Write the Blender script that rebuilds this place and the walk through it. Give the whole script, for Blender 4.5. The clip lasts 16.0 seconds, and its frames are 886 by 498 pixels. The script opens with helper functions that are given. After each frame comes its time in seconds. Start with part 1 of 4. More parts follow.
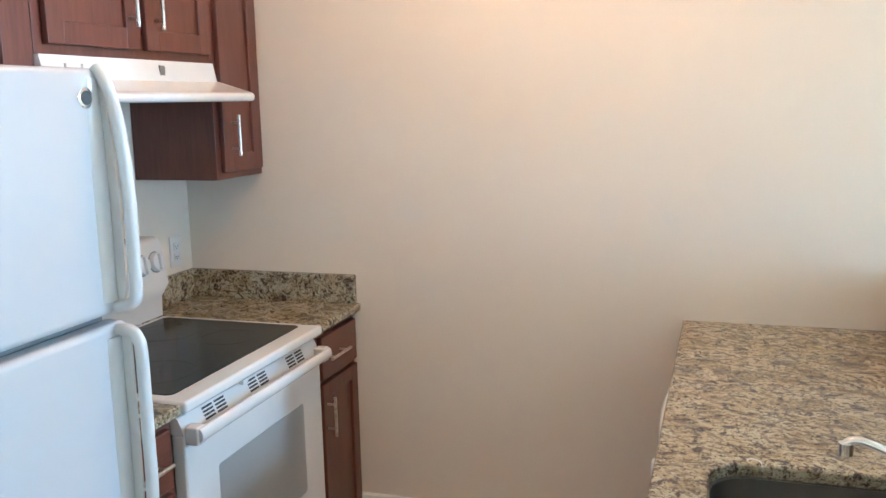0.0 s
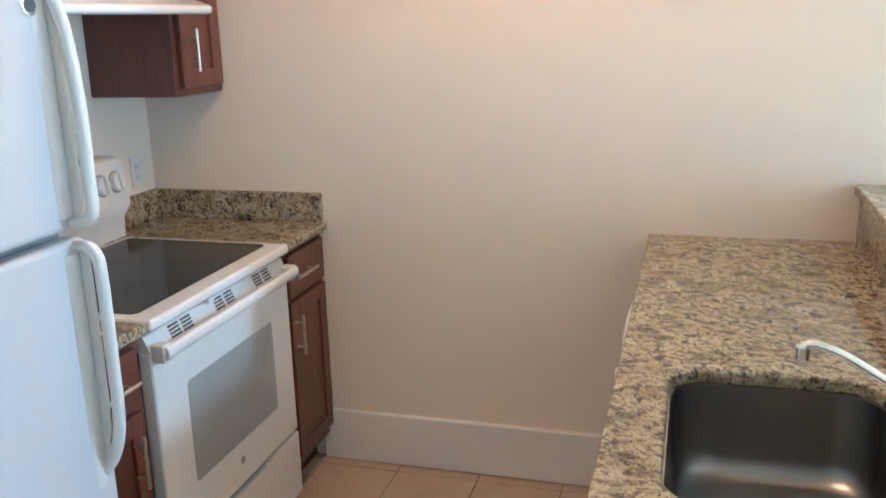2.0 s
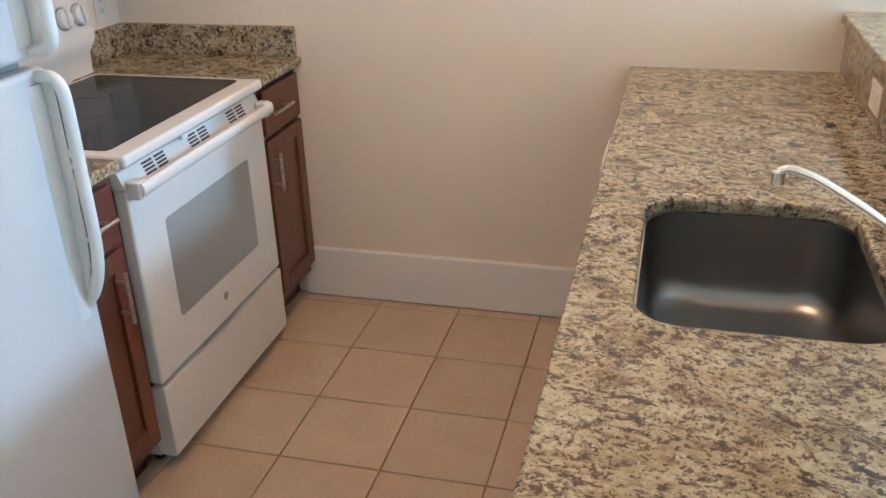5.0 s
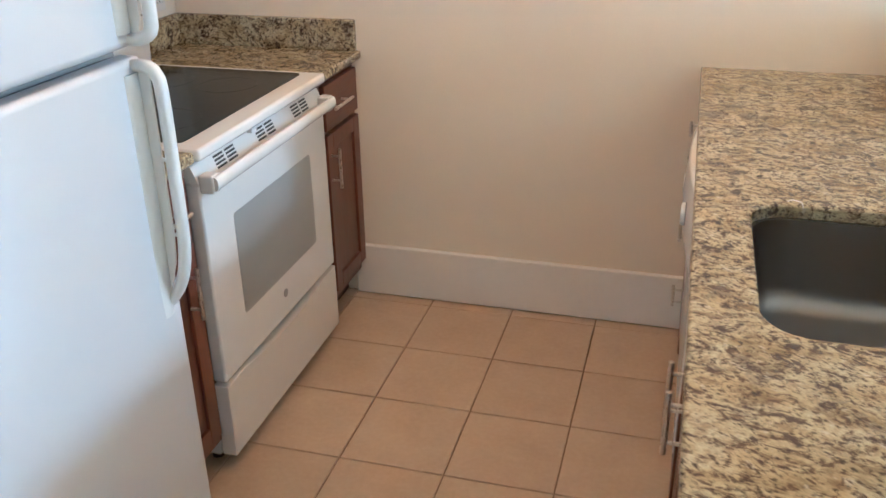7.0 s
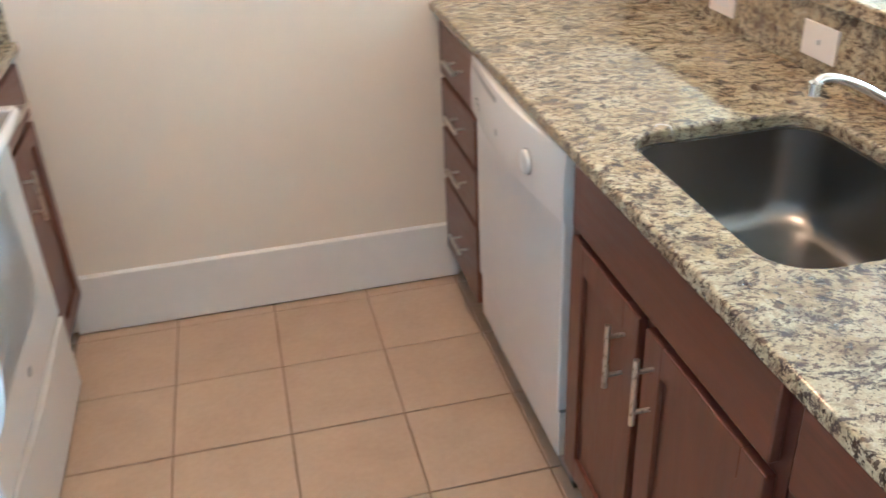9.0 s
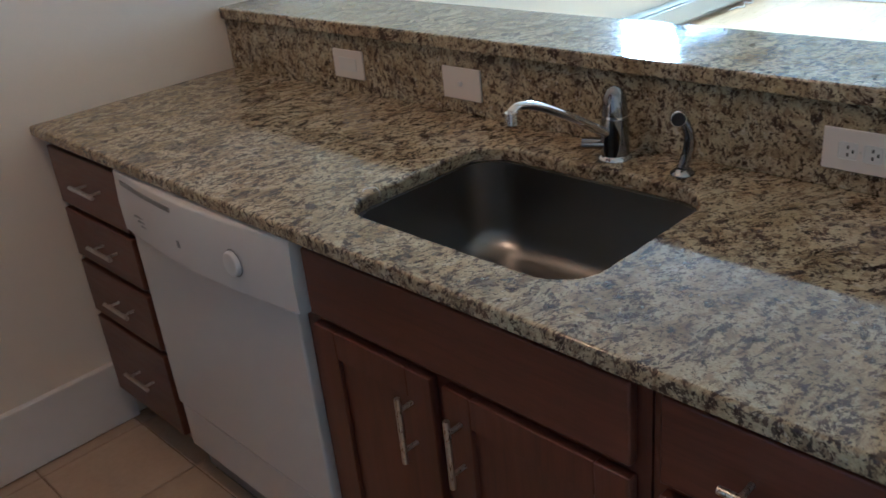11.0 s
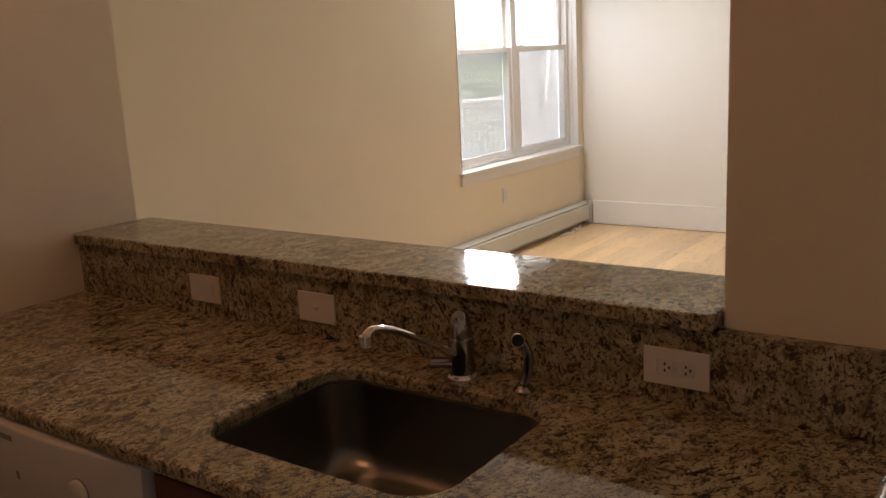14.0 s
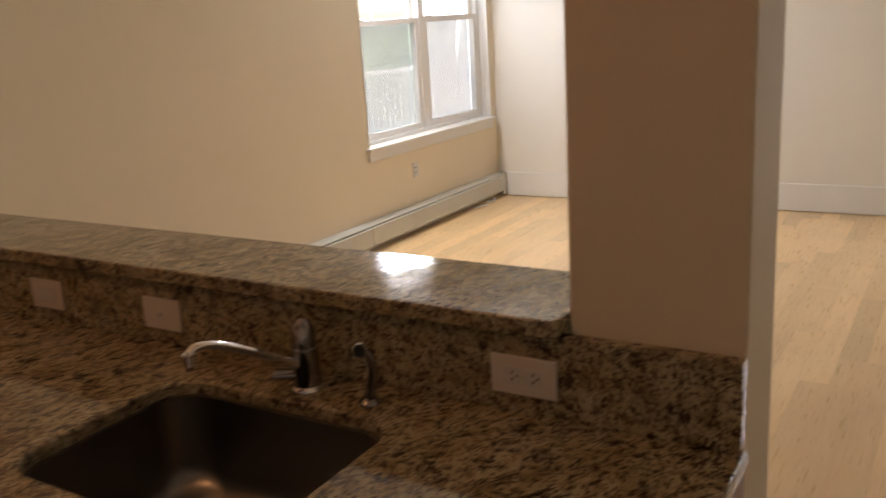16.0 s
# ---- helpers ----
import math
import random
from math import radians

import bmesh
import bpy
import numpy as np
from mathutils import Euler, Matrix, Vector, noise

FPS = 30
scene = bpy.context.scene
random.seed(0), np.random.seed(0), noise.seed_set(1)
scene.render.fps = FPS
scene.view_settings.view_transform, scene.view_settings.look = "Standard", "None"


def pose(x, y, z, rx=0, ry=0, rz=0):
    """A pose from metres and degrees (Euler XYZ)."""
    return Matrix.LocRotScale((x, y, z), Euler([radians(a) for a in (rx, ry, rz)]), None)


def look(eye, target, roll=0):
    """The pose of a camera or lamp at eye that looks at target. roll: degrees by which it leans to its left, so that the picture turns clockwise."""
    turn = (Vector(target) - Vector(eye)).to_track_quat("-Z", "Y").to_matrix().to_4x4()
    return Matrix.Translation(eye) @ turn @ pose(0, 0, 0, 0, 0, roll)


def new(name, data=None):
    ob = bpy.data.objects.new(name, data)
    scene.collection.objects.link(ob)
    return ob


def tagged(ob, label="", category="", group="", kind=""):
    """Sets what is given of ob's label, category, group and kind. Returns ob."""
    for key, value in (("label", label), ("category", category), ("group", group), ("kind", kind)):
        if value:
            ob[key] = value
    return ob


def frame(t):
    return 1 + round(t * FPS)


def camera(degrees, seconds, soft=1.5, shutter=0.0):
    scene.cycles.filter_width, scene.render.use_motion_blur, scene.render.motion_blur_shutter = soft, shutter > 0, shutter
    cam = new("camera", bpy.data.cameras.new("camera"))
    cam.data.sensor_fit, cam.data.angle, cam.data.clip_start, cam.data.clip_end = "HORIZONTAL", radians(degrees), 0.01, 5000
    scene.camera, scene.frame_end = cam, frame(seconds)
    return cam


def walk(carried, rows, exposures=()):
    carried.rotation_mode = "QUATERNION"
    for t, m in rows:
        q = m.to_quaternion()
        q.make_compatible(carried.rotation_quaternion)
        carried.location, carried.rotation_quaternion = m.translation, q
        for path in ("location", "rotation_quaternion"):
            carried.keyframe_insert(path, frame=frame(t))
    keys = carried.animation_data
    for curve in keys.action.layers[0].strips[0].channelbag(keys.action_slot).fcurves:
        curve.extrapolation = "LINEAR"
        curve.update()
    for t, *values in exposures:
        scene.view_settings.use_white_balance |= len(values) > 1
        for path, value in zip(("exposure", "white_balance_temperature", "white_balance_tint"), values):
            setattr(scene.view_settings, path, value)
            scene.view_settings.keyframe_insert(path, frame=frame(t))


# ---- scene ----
cam = camera(53.6, 16.0, shutter=0.5)
PATH = [
    (0, (0.312, 0.335, 1.616), (-0.298, 2.21, 1.282), -1.3),
    (0.5, (0.309, 0.334, 1.614), (-0.305, 2.207, 1.272), -1.3),
    (1, (0.311, 0.337, 1.607), (-0.289, 2.208, 1.235), -1.5),
    (1.5, (0.315, 0.34, 1.606), (-0.255, 2.209, 1.177), -1.7),
    (2, (0.323, 0.349, 1.594), (-0.218, 2.206, 1.086), -1.6),
    (2.5, (0.327, 0.355, 1.59), (-0.175, 2.195, 0.99), -1.6),
    (3, (0.33, 0.356, 1.58), (-0.147, 2.182, 0.917), -1.6),
    (3.5, (0.331, 0.357, 1.579), (-0.125, 2.169, 0.866), -1.7),
    (3.7, (0.33, 0.358, 1.578), (-0.12, 2.164, 0.846), -1.7),
    (5.8, (0.33, 0.347, 1.56), (-0.196, 2.071, 0.693), -2.0),
    (6, (0.315, 0.341, 1.56), (-0.224, 2.063, 0.697), -2.0),
    (6.5, (0.249, 0.327, 1.564), (-0.304, 2.049, 0.709), -1.6),
    (7, (0.158, 0.364, 1.553), (-0.34, 2.107, 0.706), -0.9),
    (7.5, (0.005, 0.468, 1.56), (-0.404, 2.205, 0.657), -2.6),
    (8, (-0.099, 0.55, 1.553), (-0.368, 2.308, 0.638), -1.7),
    (8.5, (-0.262, 0.598, 1.545), (-0.241, 2.348, 0.577), -4.1),
    (9, (-0.341, 0.667, 1.522), (0.033, 2.369, 0.54), -2.6),
    (9.5, (-0.37, 0.787, 1.509), (0.243, 2.426, 0.54), -4.9),
    (10, (-0.397, 0.86, 1.507), (0.57, 2.362, 0.608), -2.8),
    (10.2, (-0.42, 0.874, 1.504), (0.62, 2.326, 0.604), -4.2),
    (12.3, (-0.642, 0.841, 1.491), (0.819, 2.031, 0.822), -2.9),
    (12.5, (-0.635, 0.834, 1.5), (0.859, 2.018, 0.895), -3.0),
    (13, (-0.615, 0.822, 1.524), (0.941, 1.986, 1.052), -2.9),
    (13.5, (-0.606, 0.82, 1.536), (0.978, 1.965, 1.112), -2.8),
    (14, (-0.599, 0.82, 1.534), (0.982, 1.966, 1.102), -3.0),
    (14.5, (-0.6, 0.813, 1.533), (0.971, 1.963, 1.077), -3.1),
    (15, (-0.585, 0.809, 1.537), (0.987, 1.946, 1.051), -3.2),
    (15.5, (-0.526, 0.797, 1.549), (1.067, 1.889, 1.028), -3.8),
    (16, (-0.403, 0.747, 1.56), (1.244, 1.761, 1.048), -3.5),
]
EXPOSURES = [(0, 5.6, 4150, -7), (2, 5.57, 4200, -6), (3.7, 5.55, 4330, -4), (6, 5.74, 4300, -6), (7, 5.76, 4450, -5), (8, 5.72, 4550, -5), (8.6, 6.0, 4350, -6), (9, 6.2, 4000, -8), (9.5, 6.27, 3800, -8), (10.2, 5.15, 3850, -7), (12.3, 4.1, 4500, 4), (12.6, 3.85, 4750, 6), (13.0, 3.27, 5500, 11), (13.5, 2.92, 6550, 15), (14, 2.98, 6900, 17), (16, 3.1, 6900, 17)]
walk(cam, [(t, look(eye, target, roll)) for t, eye, target, roll in PATH], EXPOSURES)

# ---- world, daylight and lamps ----
world = bpy.data.worlds.new("sky_world")
scene.world = world
world.use_nodes = True
wn = world.node_tree.nodes
sky = wn.new("ShaderNodeTexSky")
sky.sky_type = "NISHITA"
sky.sun_disc = False
sky.air_density, sky.dust_density = 1.2, 3.0
sky.sun_elevation, sky.sun_rotation = radians(50), radians(203)
wn["Background"].inputs["Strength"].default_value = 0.15
world.node_tree.links.new(sky.outputs["Color"], wn["Background"].inputs["Color"])

sun_data = bpy.data.lights.new("sun", "SUN")
sun_data.energy, sun_data.angle, sun_data.color = 5.0, radians(6), (1.0, 0.96, 0.9)
sun = new("sun", sun_data)
sun.matrix_world = look((0, 0, 0), (0.25, 0.58, -0.75))


def area_lamp(name, eye, target, w, h, watts, color):
    d = bpy.data.lights.new(name, "AREA")
    d.shape, d.size, d.size_y, d.energy, d.color = "RECTANGLE", w, h, watts, color
    ob = new(name, d)
    ob.matrix_world = look(eye, target)
    return ob


# added lamps stand in for sky light at the window and an unseen door
SKY_TINT = (0.92, 0.97, 1.0)
area_lamp("north_window_daylight", (4.85, 4.34, 2.22), (4.54, 3.54, 1.50), 0.37, 0.33, 6.0, SKY_TINT)
area_lamp("north_window_daylight", (5.86, 4.34, 1.62), (6.50, 3.05, 1.50), 0.70, 0.70, 0.42, SKY_TINT)
area_lamp("unseen_door_fill", (6.41, 0.05, 1.1), (0, 0.1, 0.9), 0.60, 1.9, 2.6, SKY_TINT)

bulb = bpy.data.lights.new("ceiling_bulb", "POINT")
bulb.energy, bulb.color, bulb.shadow_soft_size = 0.73, (1.0, 0.425, 0.155), 0.10
new("ceiling_bulb", bulb).location = (-0.2, 2.25, 2.56)


# ---- materials ----
def nodes_of(name):
    m = bpy.data.materials.new(name)
    m.use_nodes = True
    nt = m.node_tree
    return m, nt, nt.nodes, nt.links, nt.nodes["Principled BSDF"]


def coords(nt, space="Object", scale=(1, 1, 1), turn=(0, 0, 0)):
    if space == "World":
        src = nt.nodes.new("ShaderNodeNewGeometry").outputs["Position"]
    else:
        src = nt.nodes.new("ShaderNodeTexCoord").outputs[space]
    mp = nt.nodes.new("ShaderNodeMapping")
    mp.inputs["Scale"].default_value = scale
    mp.inputs["Rotation"].default_value = [radians(a) for a in turn]
    nt.links.new(src, mp.inputs["Vector"])
    return mp.outputs["Vector"]


def noise_tex(nt, vec, scale, detail=3.0, rough=0.55, warp=0.0):
    n = nt.nodes.new("ShaderNodeTexNoise")
    n.inputs["Scale"].default_value, n.inputs["Detail"].default_value = scale, detail
    n.inputs["Roughness"].default_value, n.inputs["Distortion"].default_value = rough, warp
    nt.links.new(vec, n.inputs["Vector"])
    return n.outputs["Fac"]


def ramp(nt, fac, stops):
    r = nt.nodes.new("ShaderNodeValToRGB")
    el = r.color_ramp.elements
    while len(el) < len(stops):
        el.new(0.5)
    for e, (p, c) in zip(el, stops):
        e.position, e.color = p, (*c, 1) if len(c) == 3 else c
    nt.links.new(fac, r.inputs["Fac"])
    return r.outputs["Color"]


def grey(v):
    return (v, v, v)


def mix(nt, fac, a, b, mode="MIX"):
    n = nt.nodes.new("ShaderNodeMix")
    n.data_type, n.blend_type = "RGBA", mode
    for sock, val in ((n.inputs[0], fac), (n.inputs[6], a), (n.inputs[7], b)):
        if isinstance(val, (int, float)):
            sock.default_value = val
        elif isinstance(val, tuple):
            sock.default_value = (*val, 1)
        else:
            nt.links.new(val, sock)
    return n.outputs[2]


def bump(nt, bsdf, height, strength, distance=0.002):
    b = nt.nodes.new("ShaderNodeBump")
    b.inputs["Strength"].default_value, b.inputs["Distance"].default_value = strength, distance
    nt.links.new(height, b.inputs["Height"])
    nt.links.new(b.outputs["Normal"], bsdf.inputs["Normal"])


def plain(name, color, rough=0.5, metal=0.0, var=0.06, grain=40.0, relief=0.05, blotch=3.0, coat=0.0):
    """A painted, moulded or metal surface with fine grain, soft blotches and a slight relief."""
    m, nt, nodes, links, bsdf = nodes_of(name)
    v = coords(nt, "World")
    fine, broad = noise_tex(nt, v, grain, 4), noise_tex(nt, v, blotch, 3)
    lo, hi = tuple(c * (1 - var) for c in color), tuple(min(1, c * (1 + var)) for c in color)
    base = ramp(nt, broad, [(0.3, lo), (0.7, hi)])
    base = mix(nt, 0.35, base, ramp(nt, fine, [(0.3, lo), (0.7, hi)]))
    links.new(base, bsdf.inputs["Base Color"])
    bsdf.inputs["Metallic"].default_value = metal
    r = ramp(nt, broad, [(0.3, grey(max(0.02, rough - 0.012))), (0.7, grey(min(1, rough + 0.012)))])
    links.new(r, bsdf.inputs["Roughness"])
    bsdf.inputs["Coat Weight"].default_value = coat
    if relief:
        bump(nt, bsdf, fine, relief)
    return m


def slanted(nt, angle, stretch):
    """World places turned by an angle about z, then squeezed, so that marks run slantwise."""
    turn = nt.nodes.new("ShaderNodeMapping")
    turn.inputs["Rotation"].default_value = (0, 0, radians(angle))
    nt.links.new(nt.nodes.new("ShaderNodeNewGeometry").outputs["Position"], turn.inputs["Vector"])
    squeeze = nt.nodes.new("ShaderNodeMapping")
    squeeze.inputs["Scale"].default_value = stretch
    nt.links.new(turn.outputs["Vector"], squeeze.inputs["Vector"])
    return squeeze.outputs["Vector"]


def granite(name):
    """Polished cream granite: tan mottling, grey quartz clouds, slanting brown flecks and dark blots."""
    m, nt, nodes, links, bsdf = nodes_of(name)
    v = slanted(nt, 16, (1.0, 1.45, 1.25))
    swirl = nodes.new("ShaderNodeTexNoise")
    swirl.inputs["Scale"].default_value, swirl.inputs["Detail"].default_value = 5.0, 2.0
    links.new(v, swirl.inputs["Vector"])
    bend = nodes.new("ShaderNodeVectorMath")
    bend.operation = "MULTIPLY_ADD"
    links.new(swirl.outputs["Color"], bend.inputs[0])
    bend.inputs[1].default_value = (0.13, 0.13, 0.13)
    links.new(v, bend.inputs[2])
    v = bend.outputs["Vector"]
    u = coords(nt, "World", (1, 1, 1), (17, 9, 31))
    cloud = noise_tex(nt, v, 9, 4, 0.6, 0.4)
    base = ramp(nt, cloud, [(0.30, (0.29, 0.225, 0.120)), (0.45, (0.465, 0.392, 0.236)), (0.60, (0.560, 0.500, 0.335)), (0.76, (0.42, 0.385, 0.285))])
    tan = noise_tex(nt, v, 38, 5, 0.70, 0.3)
    base = mix(nt, ramp(nt, tan, [(0.50, grey(0)), (0.58, grey(0.66))]), base, (0.20, 0.142, 0.082))
    quartz = noise_tex(nt, u, 15, 5, 0.66, 0.4)
    base = mix(nt, ramp(nt, quartz, [(0.57, grey(0)), (0.65, grey(0.6))]), base, (0.165, 0.148, 0.125))
    crystal = noise_tex(nt, u, 55, 3, 0.6, 0.2)
    base = mix(nt, ramp(nt, crystal, [(0.63, grey(0)), (0.67, grey(0.75))]), base, (0.58, 0.53, 0.41))
    fleck = noise_tex(nt, v, 64, 5, 0.72, 0.3)
    base = mix(nt, ramp(nt, fleck, [(0.545, grey(0)), (0.575, grey(0.88))]), base, (0.075, 0.046, 0.034))
    blot = noise_tex(nt, v, 27, 6, 0.78, 0.3)
    base = mix(nt, ramp(nt, blot, [(0.562, grey(0)), (0.588, grey(0.92))]), base, (0.044, 0.028, 0.028))
    stain = noise_tex(nt, u, 30, 5, 0.74, 0.3)
    base = mix(nt, ramp(nt, stain, [(0.595, grey(0)), (0.615, grey(0.9))]), base, (0.055, 0.036, 0.034))
    speck = noise_tex(nt, u, 130, 2, 0.5)
    base = mix(nt, ramp(nt, speck, [(0.61, grey(0)), (0.65, grey(0.85))]), base, (0.035, 0.027, 0.022))
    grit = noise_tex(nt, u, 230, 2, 0.6)
    base = mix(nt, 1.0, base, ramp(nt, grit, [(0.32, grey(0.70)), (0.62, grey(1.0))]), "MULTIPLY")
    links.new(base, bsdf.inputs["Base Color"])
    links.new(ramp(nt, quartz, [(0.3, grey(0.045)), (0.7, grey(0.085))]), bsdf.inputs["Roughness"])
    bsdf.inputs["Specular IOR Level"].default_value = 0.6
    bump(nt, bsdf, tan, 0.03, 0.001)
    return m


def wood(name, dark, light, scale, rough=0.35, coat=0.25, per_piece=0.0, islands=False):
    m, nt, nodes, links, bsdf = nodes_of(name)
    v = coords(nt, "World", scale)
    if per_piece:
        info = nodes.new("ShaderNodeNewGeometry" if islands else "ShaderNodeObjectInfo")
        chance = info.outputs["Random Per Island" if islands else "Random"]
        shift = nodes.new("ShaderNodeVectorMath")
        shift.operation = "MULTIPLY_ADD"
        links.new(chance, shift.inputs[0])
        shift.inputs[1].default_value = (31, 57, 13)
        links.new(v, shift.inputs[2])
        v = shift.outputs["Vector"]
    g1, g2 = noise_tex(nt, v, 3.2, 5, 0.6, 0.8), noise_tex(nt, v, 14, 3, 0.6, 0.3)
    base = mix(nt, 0.4, ramp(nt, g1, [(0.3, dark), (0.72, light)]), ramp(nt, g2, [(0.32, dark), (0.68, light)]))
    blot = noise_tex(nt, coords(nt, "World"), 2.3, 3)
    base = mix(nt, ramp(nt, blot, [(0.35, grey(0.0)), (0.7, grey(0.25))]), base, tuple(c * 0.7 for c in dark))
    if per_piece:
        tone = ramp(nt, chance, [(0.0, grey(1 - per_piece)), (1.0, grey(1 + per_piece))])
        base = mix(nt, 1.0, base, tone, "MULTIPLY")
    links.new(base, bsdf.inputs["Base Color"])
    links.new(ramp(nt, g2, [(0.3, grey(rough - 0.05)), (0.7, grey(rough + 0.08))]), bsdf.inputs["Roughness"])
    bsdf.inputs["Coat Weight"].default_value, bsdf.inputs["Coat Roughness"].default_value = coat, 0.25
    bump(nt, bsdf, g2, 0.06, 0.001)
    return m


def tile_material(name):
    m, nt, nodes, links, bsdf = nodes_of(name)
    info = nodes.new("ShaderNodeObjectInfo")
    v = coords(nt, "World")
    broad, fine = noise_tex(nt, v, 5, 5, 0.6, 0.4), noise_tex(nt, v, 60, 4)
    base = ramp(nt, broad, [(0.3, (0.45, 0.34, 0.235)), (0.55, (0.52, 0.405, 0.29)), (0.75, (0.57, 0.46, 0.335))])
    base = mix(nt, 0.25, base, ramp(nt, fine, [(0.3, (0.44, 0.32, 0.22)), (0.7, (0.60, 0.47, 0.35))]))
    tone = ramp(nt, info.outputs["Random"], [(0.0, grey(0.93)), (1.0, grey(1.0))])
    links.new(mix(nt, 1.0, base, tone, "MULTIPLY"), bsdf.inputs["Base Color"])
    links.new(ramp(nt, broad, [(0.3, grey(0.38)), (0.7, grey(0.52))]), bsdf.inputs["Roughness"])
    bump(nt, bsdf, fine, 0.08, 0.001)
    return m


def glass_material(name, tint=(1, 1, 1), rough=0.0):
    m, nt, nodes, links, bsdf = nodes_of(name)
    bsdf.inputs["Base Color"].default_value = (*tint, 1)
    bsdf.inputs["Transmission Weight"].default_value = 1.0
    bsdf.inputs["Roughness"].default_value = rough
    bsdf.inputs["IOR"].default_value = 1.45
    return m


def brushed(name, color, rough, scale):
    m, nt, nodes, links, bsdf = nodes_of(name)
    streak = noise_tex(nt, coords(nt, "World", scale), 400, 2)
    links.new(ramp(nt, streak, [(0.3, tuple(c * 0.97 for c in color)), (0.7, color)]), bsdf.inputs["Base Color"])
    links.new(ramp(nt, streak, [(0.3, grey(rough - 0.015)), (0.7, grey(rough + 0.015))]), bsdf.inputs["Roughness"])
    bsdf.inputs["Metallic"].default_value = 1.0
    return m


def glow(name, color, strength):
    m, nt, nodes, links, bsdf = nodes_of(name)
    bsdf.inputs["Base Color"].default_value = (0.8, 0.8, 0.78, 1)
    bsdf.inputs["Emission Color"].default_value = (*color, 1)
    bsdf.inputs["Emission Strength"].default_value = strength
    return m


WALL = plain("cream_wall_paint", (0.78, 0.70, 0.585), 0.75, var=0.03, grain=160, relief=0.10, blotch=1.4)
END_WALL = plain("off_white_wall_paint", (0.79, 0.755, 0.69), 0.7, var=0.03, grain=160, relief=0.10, blotch=1.4)
# cream wall paint with the lamp's warm light put into its colour
LAMP_WARMED_WALL = plain("cream_paint_lamp_warmth", (0.81, 0.71, 0.555), 0.72, var=0.03, grain=160, relief=0.10, blotch=1.4)
CEIL = plain("ceiling_paint", (0.8, 0.78, 0.74), 0.9, var=0.02, grain=90, relief=0.1)
TRIM = plain("white_trim_paint", (0.78, 0.76, 0.73), 0.38, var=0.03, grain=30, relief=0.04)
GRANITE = granite("cream_granite")
CHERRY_V = wood("cherry_upright_grain", (0.076, 0.0232, 0.0142), (0.160, 0.053, 0.0315), (9, 9, 0.9))
CHERRY_H = wood("cherry_level_grain", (0.076, 0.0232, 0.0142), (0.160, 0.053, 0.0315), (9, 0.9, 9))
TOE = plain("dark_toe_board", (0.05, 0.022, 0.014), 0.6)
WHITE = plain("white_enamel", (0.70, 0.695, 0.68), 0.22, var=0.02, grain=25, relief=0.02, coat=0.3)
FRIDGE_WHITE = plain("white_pebbled_steel", (0.585, 0.585, 0.605), 0.32, var=0.015, grain=420, relief=0.12, coat=0.2)
PLASTIC = plain("white_plastic", (0.70, 0.70, 0.69), 0.33, var=0.02, grain=50, relief=0.02)
# grey and black plastic, also used as painted shade in gaps and slots
SHADOW_GREY = plain("grey_plastic_and_gap_shade", (0.22, 0.22, 0.22), 0.5)
BLACK = plain("black_plastic_and_gap_shade", (0.015, 0.015, 0.016), 0.35)
COOK_GLASS = plain("black_ceramic_glass", (0.014, 0.014, 0.015), 0.13, var=0.1, grain=300, relief=0.0)
RING = plain("burner_ring_print", (0.02, 0.02, 0.02), 0.09)
COOK_GLASS.node_tree.nodes["Principled BSDF"].inputs["Specular IOR Level"].default_value = 0.13
OVEN_GLASS = plain("grey_dotted_oven_glass", (0.30, 0.31, 0.305), 0.30, var=0.04, grain=500, relief=0.0)
NICKEL = brushed("brushed_nickel", (0.66, 0.63, 0.58), 0.28, (1, 1, 0.2))
STEEL = brushed("brushed_sink_steel", (0.28, 0.28, 0.28), 0.33, (1, 0.12, 1))
# chrome with the dark room's reflection put into its colour
CHROME_DARK_ROOM = plain("chrome_dark_reflections", (0.32, 0.32, 0.33), 0.10, 1.0, var=0.03, relief=0.0)
CHROME = plain("chrome", (0.86, 0.87, 0.88), 0.06, 1.0, var=0.02, relief=0.0)
GROUT = plain("brown_grout", (0.24, 0.16, 0.10), 0.9, grain=200, relief=0.2)
TILE = tile_material("beige_ceramic_tile")
PLANK = wood("pale_maple_plank", (0.70, 0.455, 0.225), (0.80, 0.565, 0.305), (0.6, 9, 9), rough=0.3, coat=0.3, per_piece=0.15)
PLANK_JOINED = wood("pale_maple_plank_joined", (0.70, 0.455, 0.225), (0.80, 0.565, 0.305), (0.6, 9, 9), rough=0.3, coat=0.3, per_piece=0.17, islands=True)
PLATE = plain("ivory_plate_plastic", (0.74, 0.70, 0.66), 0.35, var=0.02, relief=0.0)
BADGE_GREY = plain("dark_badge_enamel", (0.06, 0.065, 0.07), 0.4)
HEATER = plain("cream_heater_enamel", (0.60, 0.595, 0.54), 0.4, var=0.04)
PANE = glass_material("window_glass")
# mesh colour and opacity also hold the bright haze over the view
SCREEN = plain("insect_screen_mesh", (0.80, 0.82, 0.82), 0.8, relief=0.0)
SCREEN.node_tree.nodes["Principled BSDF"].inputs["Alpha"].default_value = 0.72
RAILING = plain("white_railing_paint", (0.55, 0.56, 0.56), 0.5)
SIDING = plain("pale_render", (0.82, 0.82, 0.80), 0.85, grain=60, relief=0.2)
DECK = plain("grey_deck", (0.34, 0.33, 0.31), 0.8, grain=30)
LEAF = plain("leaf_green", (0.12, 0.19, 0.085), 0.6, var=0.45, grain=6, blotch=1.1)
